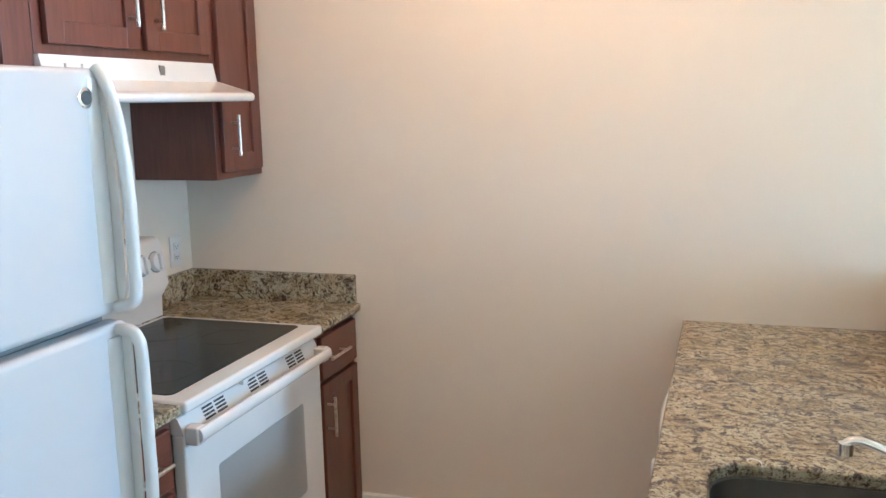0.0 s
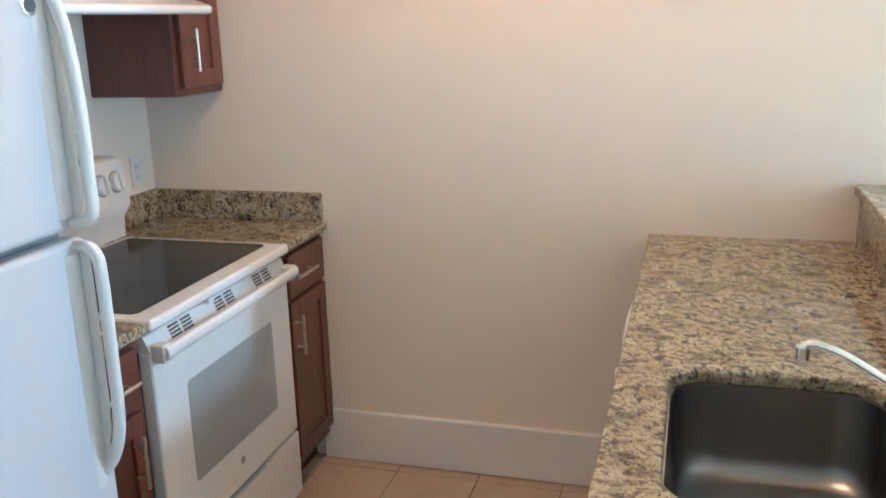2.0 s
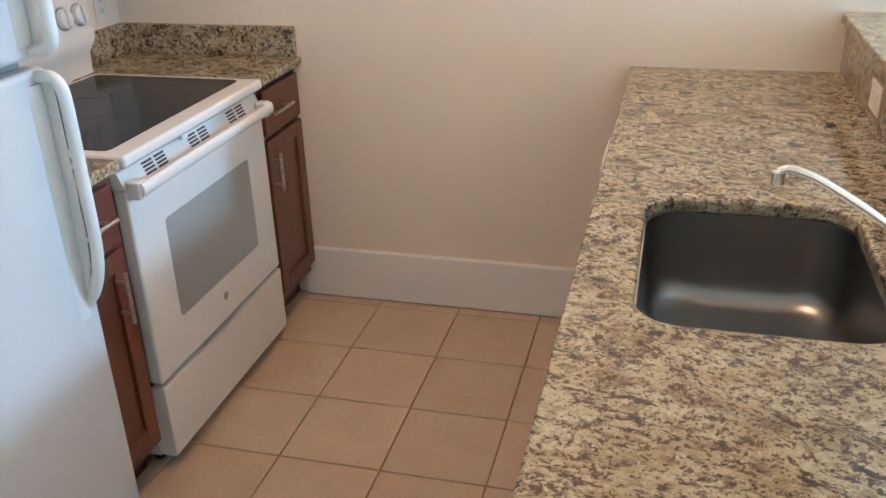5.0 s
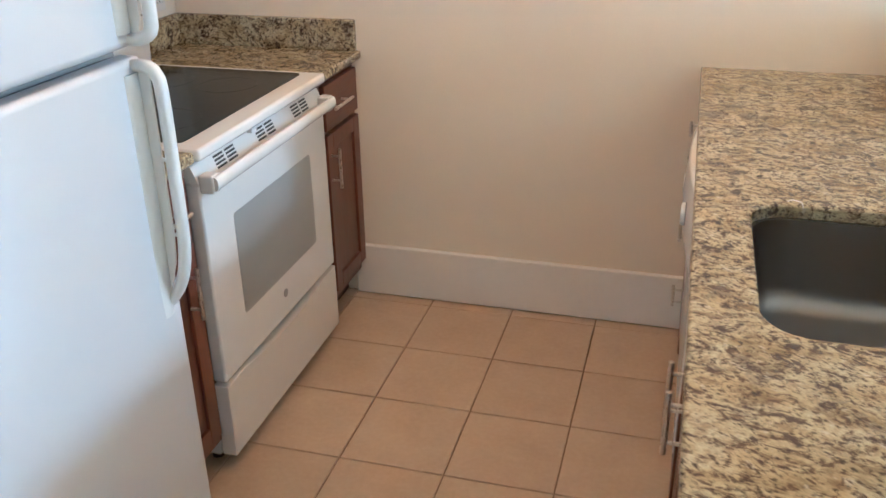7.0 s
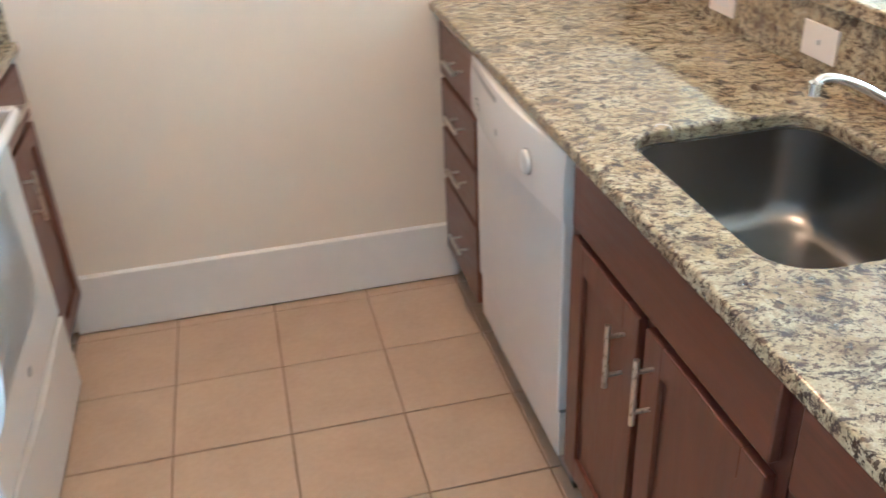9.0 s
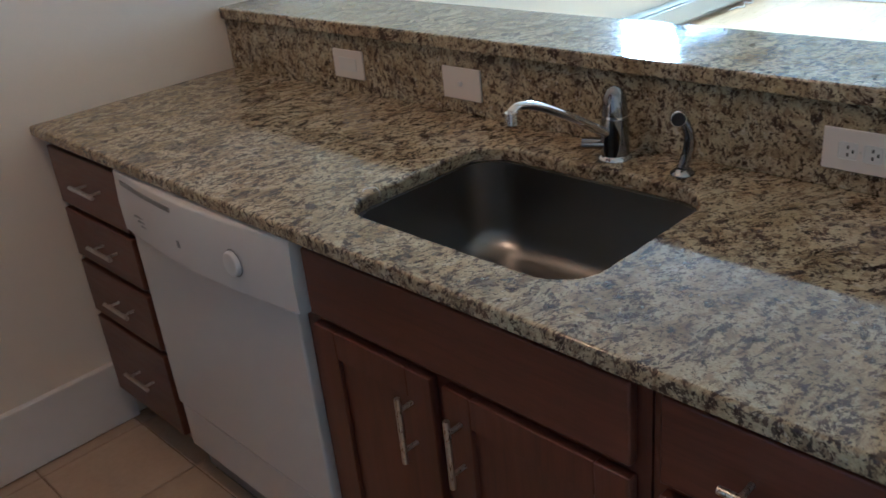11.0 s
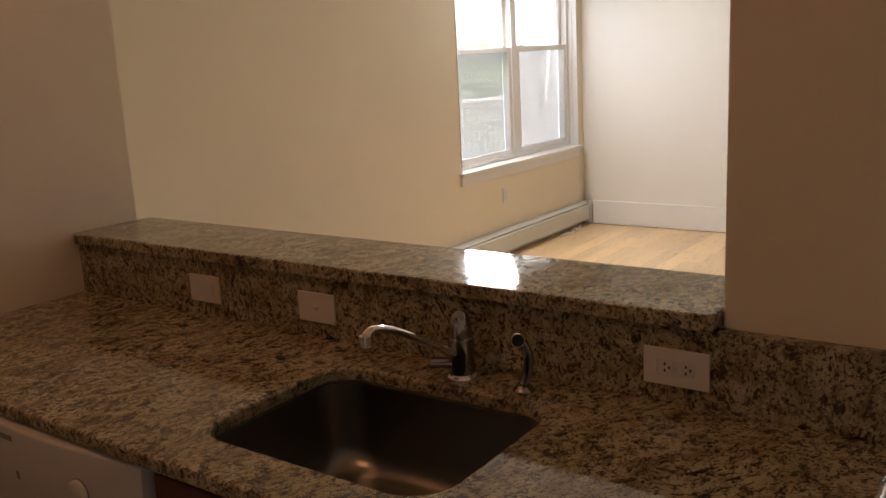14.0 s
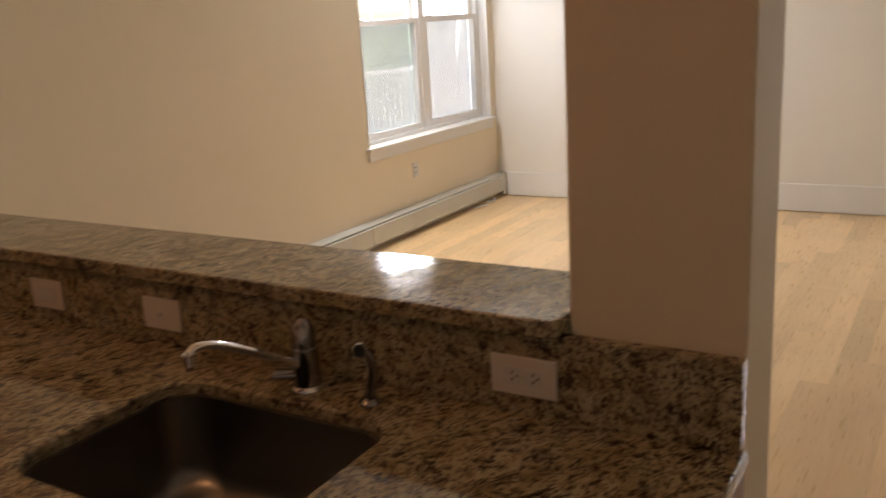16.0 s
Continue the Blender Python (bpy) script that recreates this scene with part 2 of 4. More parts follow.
BARK = plain("bark_brown", (0.11, 0.085, 0.065), 0.9, var=0.3, grain=25, relief=0.5)
GRASS = plain("grass_green", (0.06, 0.085, 0.035), 0.9, var=0.3, grain=1.5, blotch=0.05)
GLOBE = glow("lamp_globe_glow", (1.0, 0.70, 0.42), 0.2)


# ---- mesh helpers ----
def origin_of(ob):
    p = Vector((0, 0, 0))
    while ob is not None:
        p += ob.location
        ob = ob.parent
    return p


def finish(name, bm, material, parent=None, label="", smooth=True):
    """Links a bmesh, given in world places, as one mesh object."""
    bmesh.ops.recalc_face_normals(bm, faces=bm.faces)
    if parent is not None:
        bmesh.ops.translate(bm, verts=bm.verts, vec=-origin_of(parent))
    me = bpy.data.meshes.new(name)
    bm.to_mesh(me)
    bm.free()
    me.materials.append(material)
    if smooth:
        for p in me.polygons:
            p.use_smooth = True
        me.set_sharp_from_angle(angle=radians(50))
    ob = new(name, me)
    if smooth:
        even = ob.modifiers.new("even_normals", "WEIGHTED_NORMAL")
        even.keep_sharp, even.weight = True, 90
    ob.parent = parent
    if label:
        ob["label"] = label
    return ob


def part(name, bm, material, parent, label=""):
    return finish(name, bm, material, parent, label)


def thing(name, at, label, category, group=""):
    e = new(name)
    e.empty_display_size = 0.05
    e.location = at
    return tagged(e, label, category, group)


def box(x0, x1, y0, y1, z0, z1, r=0.0, seg=2, bm=None):
    bm = bm or bmesh.new()
    made = bmesh.ops.create_cube(bm, size=1)["verts"]
    bmesh.ops.scale(bm, vec=(x1 - x0, y1 - y0, z1 - z0), verts=made)
    bmesh.ops.translate(bm, vec=((x0 + x1) / 2, (y0 + y1) / 2, (z0 + z1) / 2), verts=made)
    if r:
        edges = list({e for v in made for e in v.link_edges})
        bmesh.ops.bevel(bm, geom=edges, offset=r, segments=seg, affect="EDGES", profile=0.5)
    return bm


def tube(points, ra, rb=None, side=(0, 1, 0), seg=12, bm=None, scales=None):
    """A rod along points, round or flattened: half-width ra along side, rb across it."""
    bm = bm or bmesh.new()
    rb = rb or ra
    pts = [Vector(p) for p in points]
    rings = []
    for i, p in enumerate(pts):
        d = (pts[min(i + 1, len(pts) - 1)] - pts[max(i - 1, 0)]).normalized()
        s = Vector(side)
        s = (s - d * s.dot(d))
        s = s.normalized() if s.length > 1e-4 else d.orthogonal().normalized()
        n = d.cross(s)
        k = scales[i] if scales else 1.0
        rings.append([bm.verts.new(p + (s * ra * math.cos(a) + n * rb * math.sin(a)) * k) for a in (2 * math.pi * j / seg for j in range(seg))])
    for a, b in zip(rings, rings[1:]):
        for j in range(seg):
            bm.faces.new((a[j], a[(j + 1) % seg], b[(j + 1) % seg], b[j]))
    bm.faces.new(rings[0])
    bm.faces.new(rings[-1])
    return bm


def arc_points(points, steps=6):
    """A smooth line through points."""
    pts = [Vector(p) for p in points]
    out = []
    for i in range(len(pts) - 1):
        p0, p1, p2, p3 = pts[max(i - 1, 0)], pts[i], pts[i + 1], pts[min(i + 2, len(pts) - 1)]
        for k in range(steps):
            t = k / steps
            out.append(0.5 * (2 * p1 + (p2 - p0) * t + (2 * p0 - 5 * p1 + 4 * p2 - p3) * t**2 + (3 * p1 - p0 - 3 * p2 + p3) * t**3))
    return out + [pts[-1]]


def lathe(profile, at, axis="z", seg=24, bm=None):
    """A turned solid: profile of (radius, height) pairs."""
    bm = bm or bmesh.new()
    rings = []
    for r, h in profile:
        ring = []
        for j in range(seg):
            a = 2 * math.pi * j / seg
            c, s = max(r, 1e-4) * math.cos(a), max(r, 1e-4) * math.sin(a)
            off = {"z": (c, s, h), "x": (h, c, s), "y": (c, h, s)}[axis]
            ring.append(bm.verts.new(Vector(at) + Vector(off)))
        rings.append(ring)
    for a, b in zip(rings, rings[1:]):
        for j in range(seg):
            bm.faces.new((a[j], a[(j + 1) % seg], b[(j + 1) % seg], b[j]))
    bm.faces.new(rings[0])
    bm.faces.new(rings[-1])
    return bm


def extrude_profile(profile, y0, y1, bm=None):
    """A prism: (x, z) outline drawn out along y."""
    bm = bm or bmesh.new()
    a, b = [[bm.verts.new((x, y, z)) for x, z in profile] for y in (y0, y1)]
    n = len(profile)
    for j in range(n):
        bm.faces.new((a[j], a[(j + 1) % n], b[(j + 1) % n], b[j]))
    bm.faces.new(a)
    bm.faces.new(b)
    return bm


def rounded_rect(x0, x1, y0, y1, r, steps=6):
    out = []
    for cx, cy, a0 in ((x1 - r, y1 - r, 0), (x0 + r, y1 - r, 90), (x0 + r, y0 + r, 180), (x1 - r, y0 + r, 270)):
        for k in range(steps + 1):
            a = radians(a0 + 90 * k / steps)
            out.append((cx + r * math.cos(a), cy + r * math.sin(a)))
    return out


def slab(outline, holes, z0, z1, r=0.0):
    """A flat slab with holes; its top edges are eased by r."""
    bm = bmesh.new()
    edges = []
    for loop in (outline, *holes):
        vs = [bm.verts.new((x, y, z1)) for x, y in loop]
        edges += [bm.edges.new((vs[i], vs[(i + 1) % len(vs)])) for i in range(len(vs))]
    bmesh.ops.triangle_fill(bm, use_beauty=True, edges=edges)
    top = list(bm.faces)
    low = bmesh.ops.extrude_face_region(bm, geom=top)
    bmesh.ops.translate(bm, vec=(0, 0, z0 - z1), verts=[g for g in low["geom"] if isinstance(g, bmesh.types.BMVert)])
    if r:
        rim = [e for e in bm.edges if len(e.link_faces) == 2 and e.calc_face_angle(0) > 1.0 and all(abs(v.co.z - z1) < 1e-5 or abs(v.co.z - z0) < 1e-5 for v in e.verts) and abs(e.verts[0].co.z - e.verts[1].co.z) < 1e-5]
        bmesh.ops.bevel(bm, geom=rim, offset=r, segments=3, affect="EDGES", profile=0.5)
    return bm


def structure(name, bm, material, label="", category=""):
    return tagged(finish(name, bm, material), label, category, kind="structure")


# ---- the setting ----
NORTH, WEST, CEILING = 3.137, -1.595, 2.75
END_X, WIN_Y, SOUTH = 6.418, 4.32, -3.2
EAST, OUT_Y = END_X + 0.18, WIN_Y + 0.18
PIL0, PIL1, PIL_X = 0.999, 1.275, 1.022

structure("wall_north", box(-1.72, 1.007, NORTH, 3.26, 0, CEILING), WALL, "cream painted kitchen wall behind the two counters", "wall")
structure("wall_west", box(-1.72, WEST, SOUTH, NORTH, 0, CEILING), WALL, "cream painted wall behind the range and refrigerator", "wall")
structure("wall_alcove", box(0.88, 1.007, 3.26, WIN_Y, 0, CEILING), WALL, "cream painted side wall of the living room", "wall")
structure("wall_south", box(-1.72, EAST, SOUTH - 0.12, SOUTH, 0, CEILING), WALL, "plain cream painted wall closing the room", "wall")


def wall_with_opening(name, axis, a0, a1, t0, t1, o0, o1, z0, z1, label, paint):
    """A wall along x or y with one opening through it."""
    bm = bmesh.new()
    for b0, b1, c0, c1 in ((a0, o0, 0, CEILING), (o1, a1, 0, CEILING), (o0, o1, 0, z0), (o0, o1, z1, CEILING)):
        if c1 - c0 > 0.001 and b1 - b0 > 0.001:
            box(*((b0, b1, t0, t1) if axis == "x" else (t0, t1, b0, b1)), c0, c1, bm=bm)
    return structure(name, bm, paint, label, "wall")


wall_with_opening("wall_window", "x", 0.88, EAST, WIN_Y, OUT_Y, 4.505, 6.325, 0.70, 2.42, "cream living room wall with a double window, lamp warmth in its colour", LAMP_WARMED_WALL)
wall_with_opening("wall_end", "y", SOUTH, WIN_Y, END_X, EAST, -0.3, 0.4, 0.06, 2.12, "off-white painted end wall of the living room", END_WALL)
structure("wall_half", box(0.826, PIL_X - 0.005, PIL1 + 0.0005, NORTH - 0.001, 0, 1.058), WALL, "low painted wall under the raised bar ledge", "wall")
# the pillar's warm lamplight is carried by its paint colour
structure("wall_pillar", box(0.826, PIL_X, PIL0, PIL1, 0, CEILING, 0.006), LAMP_WARMED_WALL, "cream painted pillar at the end of the bar, lamp warmth in its colour", "pillar")
structure("wall_header", box(0.826, PIL_X - 0.005, PIL1 + 0.0005, NORTH - 0.001, 2.30, CEILING), LAMP_WARMED_WALL, "painted header above the pass-through", "wall")
structure("ceiling", box(-1.72, EAST, SOUTH - 0.12, OUT_Y, CEILING, CEILING + 0.12), CEIL, "flat white painted ceiling", "ceiling")


def base_board(name, x0, x1, y0, y1, h, label):
    bm = box(x0, x1, y0, y1, 0.004, h, 0.004)
    return structure(name, bm, TRIM, label, "baseboard")


base_board("baseboard_kitchen", -0.965, 0.25, NORTH - 0.024, NORTH - 0.0005, 0.199, "tall white painted kitchen baseboard")
base_board("baseboard_end", END_X - 0.016, END_X - 0.0005, 0.62, WIN_Y - 0.09, 0.209, "tall white painted living room baseboard")
base_board("baseboard_pillar", PIL_X + 0.0005, PIL_X + 0.015, PIL0, NORTH - 0.01, 0.195, "white painted baseboard under the bar")
base_board("baseboard_window", 1.04, 3.48, WIN_Y - 0.016, WIN_Y - 0.0005, 0.2, "tall white painted living room baseboard")

# ---- refrigerator ----
fridge = thing("refrigerator", (-1.15, 1.28, 0), "white pebbled top-freezer refrigerator with long curved handles", "refrigerator")
FX, FY0, FY1 = -0.745, 0.92, 1.673
part("cabinet", box(-1.56, FX - 0.062, FY0, FY1, 0.03, 1.672, 0.008), FRIDGE_WHITE, fridge)
part("gasket", box(FX - 0.0625, FX - 0.05, FY0 + 0.012, FY1 - 0.012, 0.115, 1.665), SHADOW_GREY, fridge, "grey rubber door gasket")
freezer_door = part("freezer_door", box(FX - 0.05, FX, FY0, FY1, 1.244, 1.686, 0.014, 3), FRIDGE_WHITE, fridge)
fresh_door = part("fridge_door", box(FX - 0.05, FX, FY0, FY1, 0.105, 1.227, 0.014, 3), FRIDGE_WHITE, fridge)
part("toe_grille", box(FX - 0.09, FX - 0.05, FY0 + 0.01, FY1 - 0.01, 0.012, 0.095, 0.006), PLASTIC, fridge, "white plastic toe grille")
part("hinge_cap", box(FX - 0.10, FX - 0.01, FY0 + 0.02, FY0 + 0.09, 1.683, 1.697, 0.005), PLASTIC, fridge)
for y in (FY0 + 0.06, FY1 - 0.06):
    part("foot", lathe([(0.02, 0), (0.02, 0.03)], (-0.85, y, 0)), BLACK, fridge)
HY = FY1 - 0.029
pts = arc_points([(FX - 0.004, HY, 1.686), (FX + 0.014, HY, 1.663), (FX + 0.035, HY, 1.59), (FX + 0.045, HY, 1.47), (FX + 0.045, HY, 1.33), (FX + 0.044, HY, 1.285), (FX + 0.036, HY, 1.267), (FX + 0.016, HY, 1.259), (FX - 0.004, HY, 1.259)])
part("handle", tube(pts, 0.0125, 0.0115), PLASTIC, freezer_door, "white curved plastic handle")
part("handle_rail", tube(arc_points([(FX - 0.006, HY - 0.016, 1.668), (FX - 0.001, HY - 0.016, 1.51), (FX - 0.001, HY - 0.016, 1.27)]), 0.020, 0.009), PLASTIC, freezer_door)
pts = arc_points([(FX - 0.004, HY, 1.213), (FX + 0.023, HY, 1.213), (FX + 0.039, HY, 1.199), (FX + 0.045, HY, 1.163), (FX + 0.045, HY, 0.993), (FX + 0.044, HY, 0.898), (FX + 0.036, HY, 0.838), (FX + 0.019, HY, 0.793), (FX - 0.004, HY, 0.763)])
part("handle", tube(pts, 0.0125, 0.0115), PLASTIC, fresh_door, "white curved plastic handle")
part("handle_rail", tube(arc_points([(FX - 0.001, HY - 0.016, 1.203), (FX - 0.001, HY - 0.016, 0.938), (FX - 0.006, HY - 0.016, 0.738)]), 0.020, 0.009), PLASTIC, fresh_door)
part("handle_web", extrude_profile([(FX - 0.003, 1.663), (FX + 0.006, 1.653), (FX + 0.017, 1.59), (FX + 0.0255, 1.47), (FX + 0.0255, 1.295), (FX + 0.02, 1.272), (FX - 0.003, 1.26)], HY - 0.002, HY + 0.002), PLASTIC, freezer_door)
part("handle_web", extrude_profile([(FX - 0.003, 1.212), (FX + 0.02, 1.212), (FX + 0.0255, 1.193), (FX + 0.0255, 0.908), (FX + 0.021, 0.848), (FX + 0.006, 0.8), (FX - 0.003, 0.773)], HY - 0.002, HY + 0.002), PLASTIC, fresh_door)
for z, door in ((1.045, fresh_door), (0.90, fresh_door), (1.41, freezer_door)):
    part("handle_bridge", box(FX + 0.025, FX + 0.036, HY - 0.0018, HY + 0.0018, z, z + 0.006), PLASTIC, door)
badge = part("badge", lathe([(0.0, 0.0), (0.018, 0.0), (0.018, 0.003), (0.014, 0.004), (0.0, 0.004)], (FX + 0.0002, 1.606, 1.634), "x"), CHROME, freezer_door, "round chrome badge")
part("badge_face", lathe([(0.0, 0.0), (0.0125, 0.0), (0.0125, 0.001), (0.0, 0.001)], (FX + 0.0043, 1.606, 1.634), "x"), BADGE_GREY, freezer_door)


# ---- cabinets ----
def pull(parent, at, length, upright, face):
    """A bar pull on two posts, in front of a door whose front looks along face (+1 or -1 in x)."""
    x, y, z = at
    h = length / 2
    bar = [(x + face * 0.03, y, z - h), (x + face * 0.03, y, z + h)] if upright else [(x + face * 0.03, y - h, z), (x + face * 0.03, y + h, z)]
    p = part("handle", tube(bar, 0.0055, side=(1, 0, 0), seg=10), NICKEL, parent, "brushed nickel bar pull")
    for k in (-0.62, 0.62):
        q = (x, y, z + k * h) if upright else (x, y + k * h, z)
        tubebm = tube([q, (q[0] + face * 0.028, q[1], q[2])], 0.004, side=(0, 1, 0), seg=8)
        part("post", tubebm, NICKEL, parent)
    return p


def shaker(parent, xf, face, y0, y1, z0, z1, name="door", stile=0.058):
    """A frame-and-panel front, 19 mm thick, its front at xf, looking along face."""
    xb = xf - face * 0.019
    lo, hi = min(xf, xb), max(xf, xb)
    mid = xf - face * 0.009
    bm = bmesh.new()
    for a, b in ((y0, y0 + stile), (y1 - stile, y1)):
        box(lo, hi, a, b, z0, z1, 0.0025, 1, bm=bm)
    for a, b in ((z0, z0 + stile), (z1 - stile, z1)):
        box(lo, hi, y0 + stile - 0.001, y1 - stile + 0.001, a, b, 0.0025, 1, bm=bm)
    d = part(name, bm, CHERRY_V, parent)
    part("panel", box(min(mid, xb), max(mid, xb), y0 + stile - 0.004, y1 - stile + 0.004, z0 + stile - 0.004, z1 - stile + 0.004), CHERRY_V, d)
    return d


def flat_front(parent, xf, face, y0, y1, z0, z1, name="drawer_front"):
    xb = xf - face * 0.019
    return part(name, box(min(xf, xb), max(xf, xb), y0, y1, z0, z1, 0.004), CHERRY_H, parent)


def carcass(parent, x0, x1, y0, y1, z0, z1):
    return part("body", box(x0, x1, y0, y1, z0, z1, 0.002, 1), CHERRY_V, parent)


# wall cabinets over the range
UX = -1.275
up_tall = thing("wall_cabinet", (WEST + 0.15, 2.985, 1.378), "narrow cherry wall cabinet beside the range hood", "cabinet", "kitchen wall cabinets")
carcass(up_tall, WEST + 0.001, UX, 2.842, NORTH - 0.002, 1.373, 2.36)
d = shaker(up_tall, UX + 0.0195, 1, 2.868, 3.112, 1.397, 2.34)
pull(d, (UX + 0.0195, 2.915, 1.517), 0.135, True, 1)

up_hood = thing("wall_cabinet", (WEST + 0.15, 2.46, 1.750), "two-door cherry wall cabinet above the range hood", "cabinet", "kitchen wall cabinets")
carcass(up_hood, WEST + 0.001, UX, 2.083, 2.840, 1.750, 2.36)
d = shaker(up_hood, UX + 0.0195, 1, 2.112, 2.470, 1.774, 2.34)
pull(d, (UX + 0.0195, 2.425, 1.90), 0.135, True, 1)
d = shaker(up_hood, UX + 0.0195, 1, 2.500, 2.822, 1.774, 2.34)
pull(d, (UX + 0.0195, 2.540, 1.90), 0.135, True, 1)

up_left = thing("wall_cabinet", (WEST + 0.15, 1.87, 1.378), "cherry wall cabinet beside the refrigerator", "cabinet", "kitchen wall cabinets")
carcass(up_left, WEST + 0.001, UX, 1.66, 2.081, 1.378, 2.36)
d = shaker(up_left, UX + 0.0195, 1, 1.69, 2.022, 1.402, 2.34)
pull(d, (UX + 0.0195, 1.735, 1.517), 0.135, True, 1)

# range hood
hood = thing("range_hood", (WEST + 0.2, 2.46, 1.635), "white enamel under-cabinet range hood", "range hood")
HOOD_PROFILE = [(WEST + 0.002, 1.7485), (UX + 0.012, 1.7485), (UX + 0.022, 1.690), (-1.128, 1.655), (-1.118, 1.646), (-1.120, 1.632), (-1.132, 1.627), (-1.15, 1.627), (-1.15, 1.640), (WEST + 0.002, 1.645)]
hb = extrude_profile(HOOD_PROFILE, 2.083, 2.840)
bmesh.ops.bevel(hb, geom=[e for e in hb.edges if abs(e.verts[0].co.y - e.verts[1].co.y) < 1e-5], offset=0.002, segments=1, affect="EDGES")
part("canopy", hb, WHITE, hood)
part("filter", box(-1.54, -1.17, 2.12, 2.80, 1.636, 1.6445), SHADOW_GREY, hood, "grey mesh grease filter")
part("switch", box(UX + 0.01, UX + 0.0195, 2.548, 2.572, 1.706, 1.734), SHADOW_GREY, hood, "small grey rocker switch")
for y in (2.16, 2.22):
    part("knob", box(UX + 0.012, UX + 0.025, y, y + 0.03, 1.715, 1.729, 0.003), PLASTIC, hood)

# ---- base cabinets and counters along the west wall ----
BX = -0.945


def west_base(y0, y1, fy0, fy1, hy, label):
    c = thing("base_cabinet", ((WEST + BX) / 2, (y0 + y1) / 2, 0), label, "cabinet", "kitchen base cabinets")
    carcass(c, WEST + 0.001, BX, y0, y1, 0.105, 0.883)
    part("toe_board", box(WEST + 0.001, BX - 0.065, y0, y1, 0.003, 0.104), TOE, c)
    dr = flat_front(c, BX + 0.0195, 1, fy0, fy1, 0.716, 0.862)
    pull(dr, (BX + 0.0195, (fy0 + fy1) / 2 - 0.051 if fy0 > 2.5 else 1.905, 0.79), 0.150, False, 1)
    do = shaker(c, BX + 0.0195, 1, fy0, fy1, 0.146, 0.700, stile=0.05)
    pull(do, (BX + 0.0195, hy, 0.59), 0.135, True, 1)
    return c


west_base(2.812, NORTH - 0.002, 2.838, 3.118, 2.86, "narrow cherry base cabinet between range and wall")
west_base(1.672, 2.044, 1.70, 2.018, 1.965, "cherry base cabinet between refrigerator and range")


def counter(name, outline, holes, label):
    c = slab(outline, holes, 0.884, 0.914, 0.007)
    return tagged(finish(name, c, GRANITE), label, "countertop")


def rect(x0, x1, y0, y1):
    return [(x0, y0), (x1, y0), (x1, y1), (x0, y1)]


counter("countertop", rect(WEST + 0.001, -0.913, 2.810, NORTH - 0.001), [], "speckled cream granite countertop beside the range")
counter("countertop", rect(WEST + 0.001, -0.913, 1.668, 2.046), [], "short speckled granite countertop beside the refrigerator")


def backsplash(x0, x1, y0, y1, z1, label):
    return tagged(finish("backsplash", box(x0, x1, y0, y1, 0.9145, z1, 0.003), GRANITE), label, "backsplash")


backsplash(WEST + 0.0005, -0.925, NORTH - 0.021, NORTH - 0.0005, 1.016, "low granite backsplash along the cream wall")
backsplash(WEST + 0.0005, WEST + 0.0205, 2.814, NORTH - 0.022, 1.016, "short granite backsplash in the corner behind the counter")
backsplash(WEST + 0.0005, WEST + 0.0205, 1.672, 2.044, 1.016, "short granite backsplash behind the counter")

# ---- range ----
rng = thing("electric_range", (-1.25, 2.43, 0), "white freestanding electric range with a black glass cooktop", "range")
RX, RY0, RY1 = -0.915, 2.051, 2.805
part("body", box(-1.575, -0.962, RY0 + 0.003, RY1 - 0.003, 0.04, 0.884, 0.004), WHITE, rng)
part("cooktop", box(-1.50, -0.902, RY0, RY1, 0.886, 0.917, 0.010, 3), WHITE, rng)
part("ceramic_glass", slab(rounded_rect(-1.468, -0.966, RY0 + 0.034, RY1 - 0.03, 0.022), [], 0.9165, 0.9192), COOK_GLASS, rng, "black ceramic glass")
for cx, cy, r in ((-1.12, 2.24, 0.105), (-1.12, 2.60, 0.085), (-1.345, 2.24, 0.08), (-1.345, 2.60, 0.10)):
    ring = [(cx + r * math.cos(a), cy + r * math.sin(a)) for a in (2 * math.pi * k / 40 for k in range(40))]
    inner = [(cx + (r - 0.0016) * math.cos(a), cy + (r - 0.0016) * math.sin(a)) for a in (2 * math.pi * k / 40 for k in range(40))]
    part("burner_ring", slab(ring, [inner], 0.9193, 0.9196), RING, rng)
guard = part("backguard", extrude_profile([(-1.575, 0.9175), (-1.50, 0.9175), (-1.497, 0.985), (-1.466, 1.032), (-1.488, 1.172), (-1.508, 1.188), (-1.575, 1.188)], RY0, RY1), WHITE, rng)
for ky in (2.095, 2.170, 2.683, 2.758):
    ring = lathe([(0.0, 0.0), (0.036, 0.0), (0.036, 0.0012), (0.0, 0.0012)], (0, 0, 0), "x")
    bmesh.ops.rotate(ring, verts=ring.verts, cent=(0, 0, 0), matrix=Matrix.Rotation(radians(-9), 3, "Y"))
    bmesh.ops.translate(ring, verts=ring.verts, vec=(-1.4785, ky, 1.110))
    part("dial_print", ring, SHADOW_GREY, guard)
    k = lathe([(0.0, 0), (0.031, 0), (0.031, 0.010), (0.028, 0.016), (0.0, 0.017)], (0, 0, 0), "x")
    box(0.014, 0.027, -0.0045, 0.0045, -0.027, 0.027, 0.003, bm=k)
    bmesh.ops.rotate(k, verts=k.verts, cent=(0, 0, 0), matrix=Matrix.Rotation(radians(-9), 3, "Y"))
    bmesh.ops.translate(k, verts=k.verts, vec=(-1.478, ky, 1.110))
    part("knob", k, PLASTIC, guard, "white control knob")
disp = box(-0.002, 0.002, -0.13, 0.13, -0.035, 0.035, 0.002)
